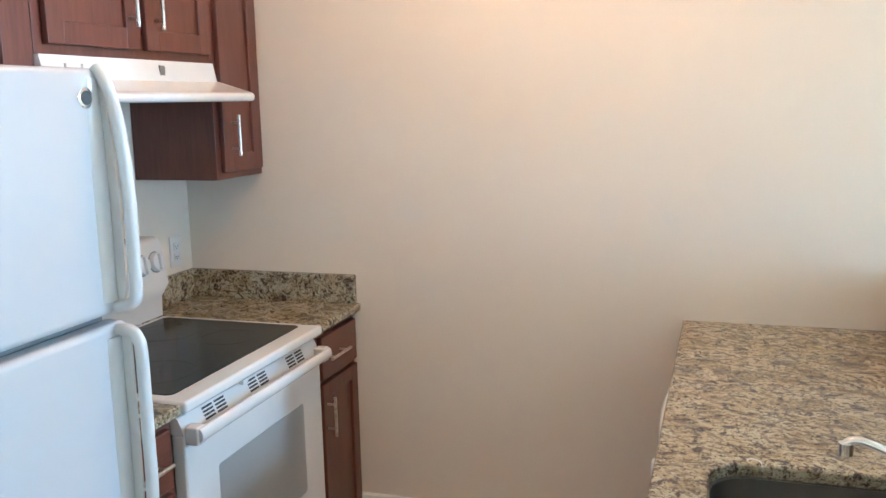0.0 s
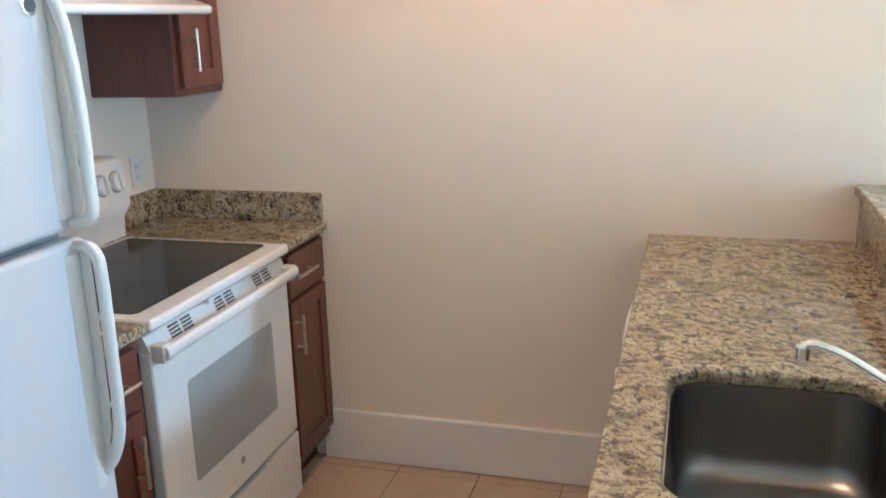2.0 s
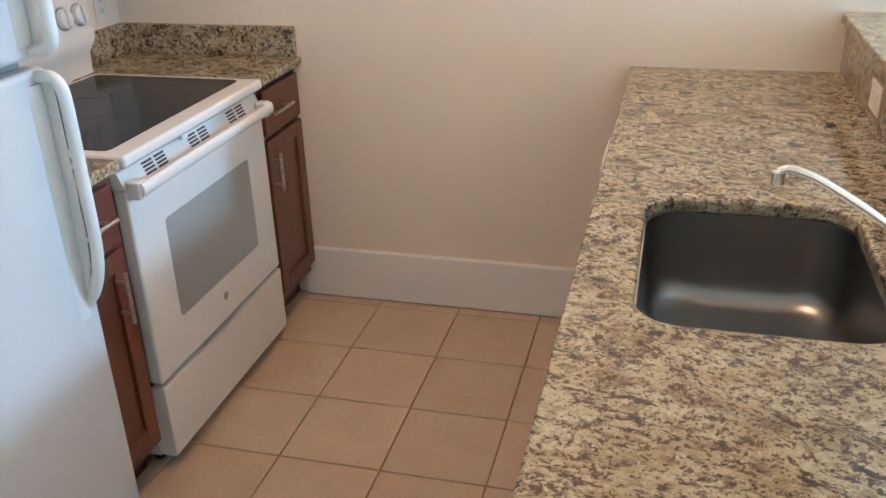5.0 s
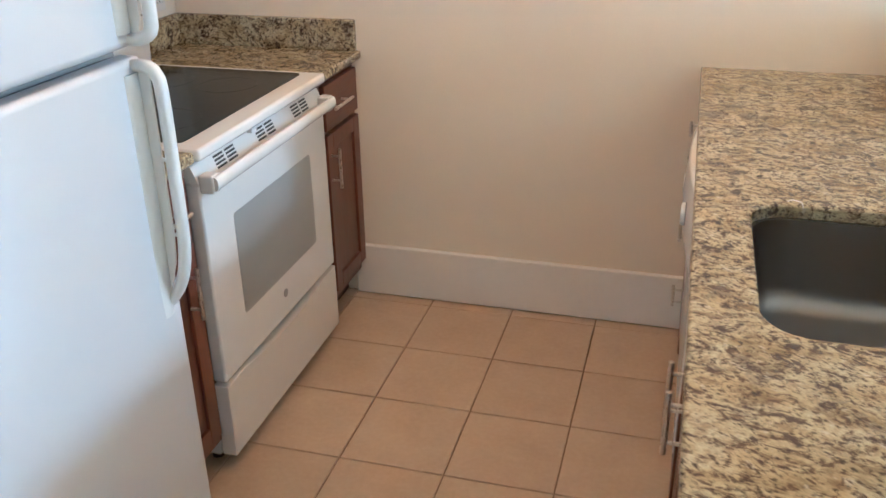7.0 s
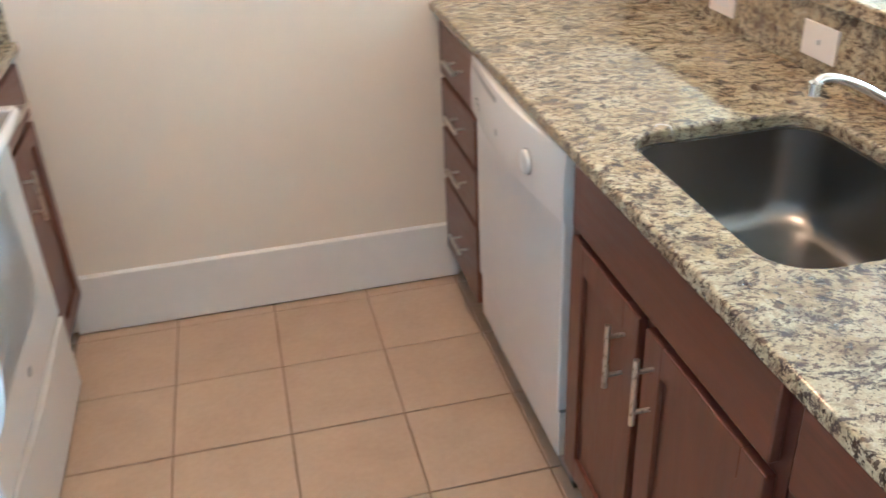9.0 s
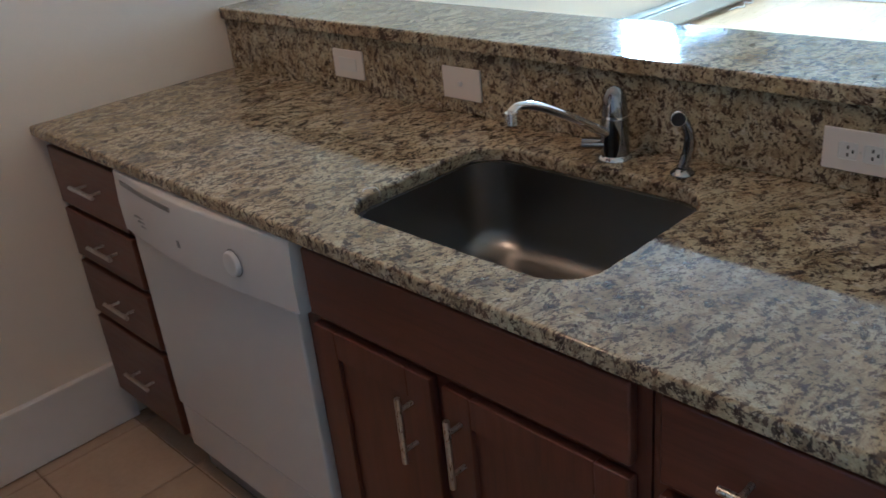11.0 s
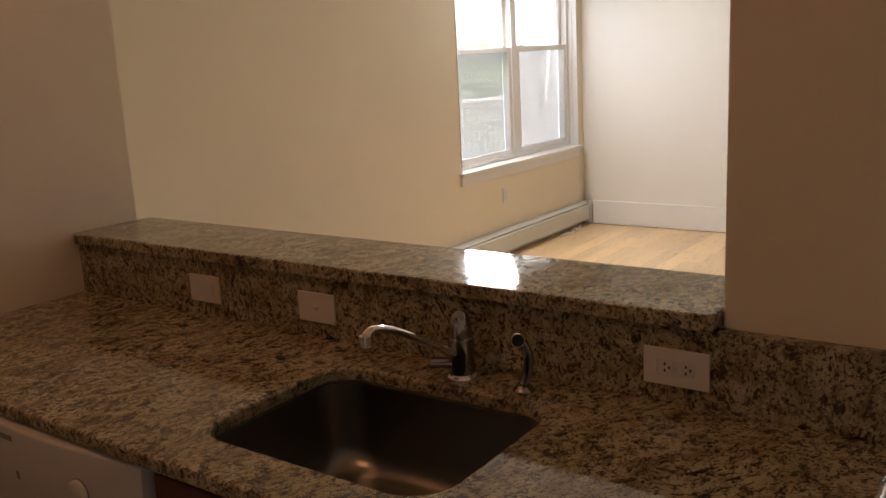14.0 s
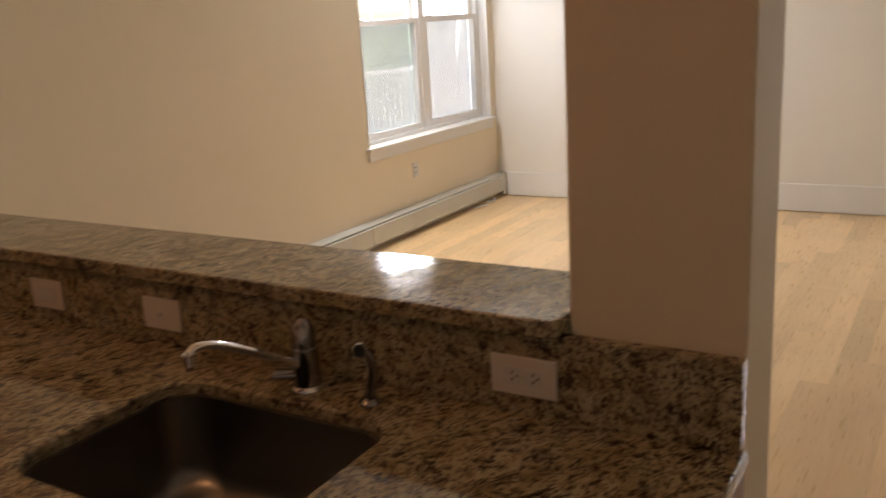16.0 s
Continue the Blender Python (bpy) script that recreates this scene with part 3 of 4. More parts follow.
bmesh.ops.rotate(disp, verts=disp.verts, cent=(0, 0, 0), matrix=Matrix.Rotation(radians(-9), 3, "Y"))
bmesh.ops.translate(disp, verts=disp.verts, vec=(-1.477, 2.435, 1.110))
part("display", disp, BLACK, guard, "dark control display")
oven = part("oven_door", box(-0.955, RX, RY0 + 0.004, RY1 - 0.004, 0.277, 0.829, 0.008, 3), WHITE, rng)
part("vent_panel", extrude_profile([(-0.955, 0.829), (RX - 0.0005, 0.829), (RX - 0.003, 0.834), (RX - 0.017, 0.868), (RX - 0.021, 0.872), (-0.955, 0.872)], RY0 + 0.005, RY1 - 0.005), WHITE, oven, "white sloping vent panel")
# grey strip gives the shade in the gap behind the oven door
part("door_gap_shade", box(-0.961, -0.9555, RY0 + 0.006, RY1 - 0.006, 0.28, 0.87), SHADOW_GREY, rng)
win = rounded_rect(2.192, 2.671, 0.412, 0.702, 0.012)
wbm = bmesh.new()
wf = [wbm.verts.new((RX + 0.0008, y, z)) for y, z in win]
wb = [wbm.verts.new((RX - 0.003, y, z)) for y, z in win]
wbm.faces.new(wf)
wbm.faces.new(wb)
for i in range(len(win)):
    wbm.faces.new((wf[i], wf[(i + 1) % len(win)], wb[(i + 1) % len(win)], wb[i]))
part("oven_window", wbm, OVEN_GLASS, oven, "grey tinted oven glass")
hpts = arc_points([(RX + 0.036, RY0 + 0.012, 0.831), (RX + 0.039, 2.20, 0.833), (RX + 0.041, 2.43, 0.834), (RX + 0.039, 2.66, 0.833), (RX + 0.036, RY1 - 0.012, 0.831)])
part("handle", tube(hpts, 0.018, 0.011, side=(0, 0, 1)), WHITE, oven, "white bar handle")
for by in (RY0 + 0.006, RY1 - 0.044):
    part("handle_bracket", box(RX - 0.002, RX + 0.036, by, by + 0.038, 0.806, 0.852, 0.006, 3), WHITE, oven, "white handle bracket")
# black bars stand in for the shade inside the cut vent slots
for g in (2.155, 2.375, 2.60):
    for c in range(2):
        for k in range(4):
            y, z = g + c * 0.056, 0.8655 - k * 0.0088
            x = RX - 0.003 - 0.014 * (z - 0.834) / 0.034
            part("vent_slot_shade", extrude_profile([(x - 0.006, z), (x + 0.0006, z), (x + 0.0026, z - 0.0050), (x - 0.004, z - 0.0050)], y, y + 0.046), BLACK, oven)
# black strip paints the shade under the cooktop lip
part("lip_shade", box(-0.9615, -0.9585, RY0 + 0.01, RY1 - 0.01, 0.8725, 0.8855), BLACK, rng)
part("latch", box(RX - 0.01, RX + 0.006, 2.325, 2.352, 0.872, 0.884, 0.002), PLASTIC, rng)
part("badge", lathe([(0, 0), (0.0125, 0), (0.0125, 0.0015), (0, 0.0015)], (RX + 0.0002, 2.431, 0.353), "x"), SHADOW_GREY, oven, "small round grey badge")
dip = [(RY0 + 0.004, 0.046), (RY1 - 0.004, 0.046), (RY1 - 0.004, 0.266), (2.70, 0.266)]
dip += [(2.70 - 0.54 * k / 12, 0.266 - 0.020 * math.sin(math.pi * k / 12)) for k in range(1, 12)]
dip += [(2.16, 0.266), (RY0 + 0.004, 0.266)]
db = bmesh.new()
front, rear = [[db.verts.new((x, y, z)) for y, z in dip] for x in (RX + 0.002, -0.955)]
for j in range(len(dip)):
    db.faces.new((front[j], front[(j + 1) % len(dip)], rear[(j + 1) % len(dip)], rear[j]))
rim_face = db.faces.new(front)
db.faces.new(rear)
bmesh.ops.bevel(db, geom=list(rim_face.edges), offset=0.005, segments=2, affect="EDGES", profile=0.5)
part("drawer", db, WHITE, rng, "white storage drawer with a scooped finger pull")
# black sheet makes the shaded gap above the drawer
part("drawer_gap_shade", box(-0.9615, -0.9555, RY0 + 0.01, RY1 - 0.01, 0.225, 0.2768), BLACK, rng)
for fx, fy in ((-1.0, RY0 + 0.05), (-1.0, RY1 - 0.05), (-1.5, RY0 + 0.05), (-1.5, RY1 - 0.05)):
    part("foot", lathe([(0.018, 0.002), (0.018, 0.045)], (fx, fy, 0)), BLACK, rng)

# ---- sink counter ----
CX0, SPL = 0.194, 0.801
SX0, SX1, SY0, SY1 = 0.298, 0.681, 1.520, 2.030
counter("countertop", rect(CX0, 0.8255, 0.993, NORTH - 0.001), [rounded_rect(SX0, SX1, SY0, SY1, 0.075, 8)], "speckled cream granite countertop with a cut-out for the sink")
tagged(finish("backsplash", box(SPL, 0.8255, 0.999, NORTH - 0.0015, 0.9145, 1.0578, 0.002), GRANITE), "granite backsplash below the raised bar ledge", "backsplash")
tagged(finish("bar_ledge", slab(rounded_rect(0.783, 1.052, PIL1 + 0.002, NORTH - 0.0015, 0.016, 4), [], 1.0582, 1.089, 0.005), GRANITE), "raised polished granite bar ledge on the half wall", "bar ledge")

sink = thing("sink", (0.49, 1.775, 0.884), "undermounted stainless steel single bowl sink", "sink")


def bowl_rings(grow, floor):
    out = []
    for inset, z, r in ((0.0, 0.8835, 0.078), (0.004, 0.80, 0.078), (0.008, floor + 0.05, 0.078), (0.013, floor + 0.026, 0.08), (0.026, floor + 0.008, 0.085), (0.046, floor, 0.09), (0.13, floor - 0.003, 0.05)):
        i = inset - grow
        out.append([(x, y, z) for x, y in rounded_rect(SX0 + 0.002 + i, SX1 - 0.002 - i, SY0 + 0.002 + i, SY1 - 0.002 - i, r, 8)])
    return out


bb = bmesh.new()
inner_rings = [[bb.verts.new(p) for p in ring] for ring in bowl_rings(0.0, 0.70)]
outer_rings = [[bb.verts.new((x, y, z - (0.002 if k > 3 else 0))) for x, y, z in ring] for k, ring in enumerate(bowl_rings(0.002, 0.70))]
for rings in (inner_rings, outer_rings):
    for a, b in zip(rings, rings[1:]):
        for j in range(len(a)):
            bb.faces.new((a[j], a[(j + 1) % len(a)], b[(j + 1) % len(a)], b[j]))
    bb.faces.new(rings[-1])
for j in range(len(inner_rings[0])):
    n = (j + 1) % len(inner_rings[0])
    bb.faces.new((inner_rings[0][j], inner_rings[0][n], outer_rings[0][n], outer_rings[0][j]))
part("bowl", bb, STEEL, sink)
part("rim", slab(rounded_rect(SX0 - 0.018, SX1 + 0.018, SY0 - 0.018, SY1 + 0.010, 0.085, 8), [rounded_rect(SX0 + 0.0015, SX1 - 0.0015, SY0 + 0.0015, SY1 - 0.0015, 0.0765, 8)], 0.8805, 0.8837), NICKEL, sink, "bright steel sink rim")
part("drain", lathe([(0.0, 0), (0.018, 0), (0.03, 0.002), (0.052, 0.004), (0.055, 0.002), (0.055, 0.0)], (0.49, 1.775, 0.6972)), CHROME, sink, "chrome strainer drain")

faucet = thing("faucet", (0.737, 1.757, 0.914), "chrome single-lever kitchen faucet with low spout", "faucet")
fb = (0.737, 1.757, 0.9145)
part("base", lathe([(0.0, 0), (0.031, 0), (0.031, 0.005), (0.027, 0.010), (0.0, 0.010)], fb), CHROME, faucet)
part("body", lathe([(0.0, 0.010), (0.0265, 0.010), (0.0255, 0.05), (0.0245, 0.078), (0.0235, 0.080), (0.0, 0.080)], fb, seg=32), CHROME_DARK_ROOM, faucet)
part("collar", lathe([(0.0, 0.080), (0.0238, 0.080), (0.0238, 0.084), (0.0, 0.084)], fb, seg=32), CHROME, faucet)
part("cap", lathe([(0.0, 0.084), (0.0232, 0.084), (0.0225, 0.104), (0.0195, 0.120), (0.014, 0.130), (0.007, 0.1345), (0.0, 0.1355)], fb, seg=32), CHROME_DARK_ROOM, faucet)
lever = part("lever", tube(arc_points([(0.731, 1.764, 0.944), (0.716, 1.785, 0.945), (0.702, 1.806, 0.946)]), 0.016, 0.0105, side=(1, 0.5, 0)), CHROME_DARK_ROOM, faucet, "short chrome side lever")
sp = arc_points([(0.733, 1.758, 0.957), (0.688, 1.767, 0.986), (0.630, 1.778, 1.021), (0.575, 1.788, 1.051), (0.540, 1.794, 1.064), (0.520, 1.798, 1.066), (0.508, 1.800, 1.060)])
part("spout", tube(sp, 0.0095, 0.0072, side=(0, 0.9, -0.2), scales=[1.2 - 0.25 * i / (len(sp) - 1) for i in range(len(sp))]), CHROME, faucet)
part("aerator", lathe([(0.0, 0), (0.0115, 0), (0.0115, 0.020), (0.0, 0.020)], (0.508, 1.800, 1.040)), CHROME, faucet)

spray = thing("side_sprayer", (0.731, 1.614, 0.914), "chrome side sprayer with a black spray head", "sprayer")
sb = (0.731, 1.614, 0.9145)
part("flange", lathe([(0.0, 0), (0.021, 0), (0.021, 0.003), (0.013, 0.010), (0.0, 0.012)], sb), CHROME_DARK_ROOM, spray)
part("stem", tube(arc_points([(0.731, 1.614, 0.926), (0.737, 1.608, 0.955), (0.737, 1.607, 0.985), (0.729, 1.615, 1.012)]), 0.0100, 0.0085, scales=None), CHROME_DARK_ROOM, spray)
head = part("head", tube([(0.733, 1.624, 1.017), (0.728, 1.622, 1.018), (0.712, 1.613, 1.019), (0.709, 1.611, 1.019)], 0.0145, seg=20, scales=[0.8, 1.0, 1.0, 0.92]), CHROME, spray, "chrome spray head ring")
part("nozzle", tube([(0.712, 1.613, 1.019), (0.708, 1.61, 1.019)], 0.0115, seg=20), BLACK, head, "black spray nozzle")


tagged(finish("thread", tube(arc_points([(0.366, 2.040, 0.9155), (0.374, 2.046, 0.917), (0.384, 2.044, 0.9165), (0.392, 2.035, 0.9165), (0.394, 2.0275, 0.909)]), 0.0008, seg=6), PLASTIC), "tiny loose clear plastic thread at the sink edge", "thread")


def wall_plate(name, at, w, h, face, kind, label):
    """A cover plate on a wall that looks along face: 'x-', 'x+', 'y-'. kind: duplex, toggle, rocker."""
    x, y, z = at
    t = thing(name, at, label, "outlet" if kind != "toggle" else "light switch")

    def slabbox(u0, u1, v0, v1, d0, d1, r=0.0):
        s = -1 if face.endswith("-") else 1
        a, b = sorted((s * d0, s * d1))
        if face[0] == "x":
            return box(x + a, x + b, y + u0, y + u1, z + v0, z + v1, r)
        return box(x + u0, x + u1, y + a, y + b, z + v0, z + v1, r)

    part("plate", slabbox(-w / 2, w / 2, -h / 2, h / 2, 0.0005, 0.006, 0.002), PLATE, t)
    wide = w > h
    if kind == "duplex":
        for k in (-1, 1):
            cu, cv = (k * 0.019, 0) if wide else (0, k * 0.019)
            recep = part("receptacle", slabbox(cu - 0.0145, cu + 0.0145, cv - 0.014, cv + 0.014, 0.0055, 0.0075, 0.003), PLASTIC, t)
            for du, dv in ((-0.006, 0.0), (0.006, 0.0), (0.0, -0.008)):
                if wide:
                    du, dv = dv, du
                part("slot", slabbox(cu + du - 0.0016, cu + du + 0.0016, cv + dv - 0.0028, cv + dv + 0.0028, 0.007, 0.0079), BLACK, t)
        part("screw", slabbox(-0.002, 0.002, -0.002, 0.002, 0.006, 0.0068), NICKEL, t)
    elif kind == "toggle":
        part("toggle", slabbox(-0.004, 0.004, -0.004, 0.006, 0.0055, 0.013, 0.001), PLASTIC, t)
    else:
        part("rocker", slabbox(-0.033, 0.033, -0.0165, 0.0165, 0.0055, 0.0082, 0.002), PLASTIC, t)
    return t


wall_plate("outlet", (SPL, 2.586, 0.984), 0.113, 0.071, "x-", "rocker", "ivory rocker plate set sideways in the granite")
wall_plate("light_switch", (SPL, 2.198, 0.983), 0.113, 0.071, "x-", "toggle", "ivory toggle switch plate set sideways in the granite")
wall_plate("outlet", (SPL, 1.346, 0.982), 0.119, 0.068, "x-", "duplex", "ivory duplex outlet set sideways in the granite")
wall_plate("outlet", (WEST, 3.035, 1.095), 0.07, 0.114, "x+", "duplex", "ivory duplex outlet on the wall beside the range")
wall_plate("outlet", (5.075, WIN_Y, 0.46), 0.07, 0.114, "y-", "duplex", "white duplex outlet under the window")
wall_plate("light_switch", (PIL_X, 1.05, 1.315), 0.07, 0.05, "x+", "toggle", "small ivory switch plate on the side of the pillar")

# ---- cabinets under the sink counter ----
KX = 0.232
FR = KX - 0.0195


def east_base(y0, y1, label):
    return thing("base_cabinet", (0.52, (y0 + y1) / 2, 0), label, "cabinet", "kitchen base cabinets")


drawers = east_base(2.722, NORTH - 0.002, "cherry drawer cabinet with four drawers by the wall")
carcass(drawers, KX, 0.824, 2.722, NORTH - 0.002, 0.105, 0.8835)
part("toe_board", box(KX + 0.065, 0.82, 2.722, NORTH - 0.018, 0.003, 0.104), TOE, drawers)
for z0, z1 in ((0.708, 0.862), (0.555, 0.692), (0.384, 0.539), (0.124, 0.368)):
    dr = flat_front(drawers, FR, -1, 2.742, 3.112, z0, z1)
    pull(dr, (FR, 2.885, (z0 + z1) / 2 + 0.006), 0.125, False, -1)

sink_base = east_base(1.352, 2.052, "cherry sink base cabinet with two panelled doors")
sk = bmesh.new()
box(KX, KX + 0.02, 1.352, 2.081, 0.105, 0.8835, bm=sk)
box(KX + 0.02, 0.824, 1.352, 1.37, 0.105, 0.8835, bm=sk)
box(KX + 0.02, 0.824, 2.044, 2.081, 0.105, 0.8835, bm=sk)
box(KX + 0.02, 0.824, 1.37, 2.042, 0.105, 0.123, bm=sk)
part("body", sk, CHERRY_V, sink_base)
part("toe_board", box(KX + 0.065, 0.82, 1.352, 2.081, 0.003, 0.104), TOE, sink_base)
flat_front(sink_base, FR, -1, 1.372, 2.040, 0.738, 0.868, "false_front")
d = shaker(sink_base, FR, -1, 1.742, 2.040, 0.146, 0.718)
pull(d, (FR, 1.790, 0.615), 0.130, True, -1)
d = shaker(sink_base, FR, -1, 1.372, 1.716, 0.146, 0.718)
pull(d, (FR, 1.679, 0.622), 0.130, True, -1)

end_base = east_base(0.998, 1.350, "cherry base cabinet at the open counter end")
carcass(end_base, KX, 0.824, 0.998, 1.350, 0.105, 0.8835)
part("toe_board", box(KX + 0.065, 0.82, 0.998, 1.350, 0.003, 0.104), TOE, end_base)
dr = flat_front(end_base, FR, -1, 1.01, 1.330, 0.738, 0.868)
pull(dr, (FR, 1.168, 0.80), 0.135, False, -1)
d = shaker(end_base, FR, -1, 1.01, 1.330, 0.146, 0.718)
pull(d, (FR, 1.285, 0.55), 0.135, True, -1)

# ---- dishwasher ----
def bowed(profile, y0, y1, bow, steps=12):
    """A prism along y whose front swells outwards in the middle of the dishwasher's width."""
    bm, rings = bmesh.new(), []
    for k in range(steps + 1):
        y = y0 + (y1 - y0) * k / steps
        out = swell(y, bow)
        rings.append([bm.verts.new((x - (out if x < 0.225 else 0), y, z)) for x, z in profile])
    n = len(profile)
    for a, b in zip(rings, rings[1:]):
        for j in range(n):
            bm.faces.new((a[j], a[(j + 1) % n], b[(j + 1) % n], b[j]))
    bm.faces.new(rings[0])
    bm.faces.new(rings[-1])
    return bm


def swell(y, bow=0.024):
    return bow * math.sin(math.pi * min(max((y - 2.058) / 0.659, 0), 1))


dw = thing("dishwasher", (0.5, 2.39, 0), "white built-in dishwasher with a round dial", "dishwasher")
DY0, DY1, DX = 2.058, 2.714, 0.205
part("tub", box(0.2505, 0.80, DY0 + 0.028, DY1 - 0.002, 0.03, 0.876), SHADOW_GREY, dw)
part("door", box(DX + 0.006, 0.25, DY0 + 0.026, DY1, 0.250, 0.722, 0.006, 3), WHITE, dw)
ctl = part("control_panel", bowed([(0.231, 0.881), (DX + 0.006, 0.881), (DX - 0.001, 0.874), (DX - 0.006, 0.80), (DX - 0.004, 0.735), (DX + 0.008, 0.729), (0.231, 0.729)], DY0, DY1 + 0.003, 0.024), WHITE, dw, "white control panel")
part("kick_plate", box(DX + 0.012, 0.25, DY0 + 0.029, DY1 - 0.003, 0.115, 0.241, 0.004), WHITE, dw)
part("toe_plate", box(0.26, 0.28, DY0 + 0.029, DY1 - 0.003, 0.006, 0.114), BLACK, dw)
# grey strips draw the shadow lines above and below the door
part("panel_gap_shade", box(DX + 0.010, 0.25, DY0 + 0.028, DY1 - 0.002, 0.7222, 0.7288), SHADOW_GREY, dw)
part("kick_gap_shade", box(DX + 0.014, 0.25, DY0 + 0.03, DY1 - 0.004, 0.2412, 0.2498), SHADOW_GREY, dw)
# grey disc gives the dial its rim of shadow
part("dial_shade", lathe([(0.0, 0.0), (0.0285, 0.0), (0.0285, -0.0012), (0.0, -0.0012)], (DX - 0.0045 - swell(2.223), 2.223, 0.797), "x"), SHADOW_GREY, ctl)
part("dial", lathe([(0.0, 0.0), (0.026, 0.0), (0.025, -0.007), (0.021, -0.010), (0.0, -0.010)], (DX - 0.005 - swell(2.223), 2.223, 0.797), "x"), PLASTIC, ctl, "round white dial")
# the grip recess is a grey bar coloured as its inner shade
part("grip_slot_shade", bowed([(DX - 0.0045, 0.852), (DX - 0.0035, 0.862), (DX + 0.004, 0.862), (DX + 0.004, 0.852)], 2.43, 2.68, 0.024), SHADOW_GREY, ctl, "grey bar for the shade in the grip slot")
part("button", box(DX - 0.0065 - swell(2.42), DX - 0.002, 2.415, 2.424, 0.778, 0.794), SHADOW_GREY, ctl)
for k in range(3):
    part("print_bar", box(DX - 0.0066 - swell(2.59), DX - 0.004, 2.56, 2.62 - 0.012 * k, 0.795 - k * 0.01, 0.798 - k * 0.01), SHADOW_GREY, ctl)

# ---- ceiling lamp ----
lamp = thing("ceiling_light", (-0.2, 2.25, CEILING), "flush round ceiling light with a warm glass dome", "ceiling light")
part("rim", lathe([(0.0, 0.0), (0.17, 0.0), (0.175, -0.02), (0.16, -0.03), (0.0, -0.03)], (-0.2, 2.25, CEILING - 0.001)), NICKEL, lamp)
part("globe", lathe([(0.155, -0.031), (0.14, -0.07), (0.10, -0.10), (0.05, -0.115), (0.0, -0.12)], (-0.2, 2.25, CEILING - 0.001)), GLOBE, lamp).visible_shadow = False

# ---- living room window ----
WX0, WX1, WZ0, WZ1, WMID = 4.505, 6.325, 0.70, 2.42, 5.41
window = tagged(new("window_1"), "white double-hung double window with a wide sill", "window", kind="structure")
window.location = ((WX0 + WX1) / 2, WIN_Y + 0.1, WZ0)
part("sill", box(WX0 - 0.03, WX1 + 0.02, WIN_Y - 0.04, WIN_Y + 0.08, 0.682, 0.706, 0.004), TRIM, window)
part("apron", box(WX0 - 0.015, WX1, WIN_Y - 0.016, WIN_Y - 0.001, 0.612, 0.681, 0.003), TRIM, window)
bm = bmesh.new()
for x0, x1 in ((WX0 + 0.001, WX0 + 0.045), (WMID - 0.04, WMID + 0.04), (WX1 - 0.045, WX1 - 0.001)):
    box(x0, x1, WIN_Y + 0.075, WIN_Y + 0.165, 0.707, WZ1 - 0.001, 0.003, 1, bm=bm)
for z0, z1 in ((0.707, 0.735), (WZ1 - 0.04, WZ1 - 0.001)):
    for x0, x1 in ((WX0 + 0.0455, WMID - 0.0405), (WMID + 0.0405, WX1 - 0.0455)):
        box(x0, x1, WIN_Y + 0.076, WIN_Y + 0.164, z0, z1, 0.003, 1, bm=bm)
part("window_frame", bm, TRIM, window)
for x0, x1 in ((WX0 + 0.0005, WX0 + 0.012), (WX1 - 0.012, WX1 - 0.0005)):
    part("jamb_liner", box(x0, x1, WIN_Y - 0.003, WIN_Y + 0.0745, 0.707, WZ1 - 0.013, 0.002, 1), TRIM, window)
part("head_liner", box(WX0 + 0.0005, WX1 - 0.0005, WIN_Y - 0.003, WIN_Y + 0.0745, WZ1 - 0.012, WZ1 - 0.0005), TRIM, window)
ZM = 1.545
for x0, x1 in ((WX0 + 0.046, WMID - 0.041), (WMID + 0.041, WX1 - 0.046)):
    for z0, z1, y0, name in ((0.736, ZM + 0.02, WIN_Y + 0.08, "lower_sash"), (ZM - 0.02, WZ1 - 0.041, WIN_Y + 0.122, "upper_sash")):
        bm = bmesh.new()
        for a, b in ((x0, x0 + 0.045), (x1 - 0.045, x1)):
            box(a, b, y0, y0 + 0.038, z0, z1, 0.003, 1, bm=bm)
        for a, b in ((z0, z0 + 0.045), (z1 - 0.04, z1)):
            box(x0 + 0.0445, x1 - 0.0445, y0 + 0.001, y0 + 0.037, a, b, 0.003, 1, bm=bm)
        sash = part(name, bm, TRIM, window)
        pane = part("pane", box(x0 + 0.04, x1 - 0.04, y0 + 0.016, y0 + 0.021, z0 + 0.04, z1 - 0.036), PANE, sash)
        pane.visible_shadow = False
    for x in (x0 + 0.10, x1 - 0.10):
        part("sash_lock", box(x - 0.025, x + 0.025, WIN_Y + 0.08, WIN_Y + 0.12, ZM + 0.0205, ZM + 0.036, 0.005), TRIM, window)
for x0, x1 in ((WX0 + 0.046, WMID - 0.041), (WMID + 0.041, WX1 - 0.046)):
    part("insect_screen", box(x0, x1, WIN_Y + 0.1655, WIN_Y + 0.1675, 0.74, ZM + 0.01), SCREEN, window, "fine pale insect screen").visible_shadow = False
cord = tagged(finish("blind_cord", tube(arc_points([(6.30, WIN_Y + 0.04, 2.40), (6.302, WIN_Y + 0.035, 1.4), (6.295, WIN_Y + 0.04, 0.75), (6.29, WIN_Y + 0.035, 0.72)]), 0.003, seg=6), TRIM), "thin white blind cord hanging beside the window", "cord")

# unseen glazed door, added beyond the corner to let daylight reach the refrigerator
door = tagged(new("unseen_door"), "unseen white framed glazed door added to let daylight in", "window", kind="structure")
door.location = (END_X + 0.09, 0.05, 0.06)
bm = bmesh.new()
for y0, y1 in ((-0.299, -0.26), (0.33, 0.399)):
    box(END_X + 0.05, END_X + 0.13, y0, y1, 0.061, 2.119, 0.003, 1, bm=bm)
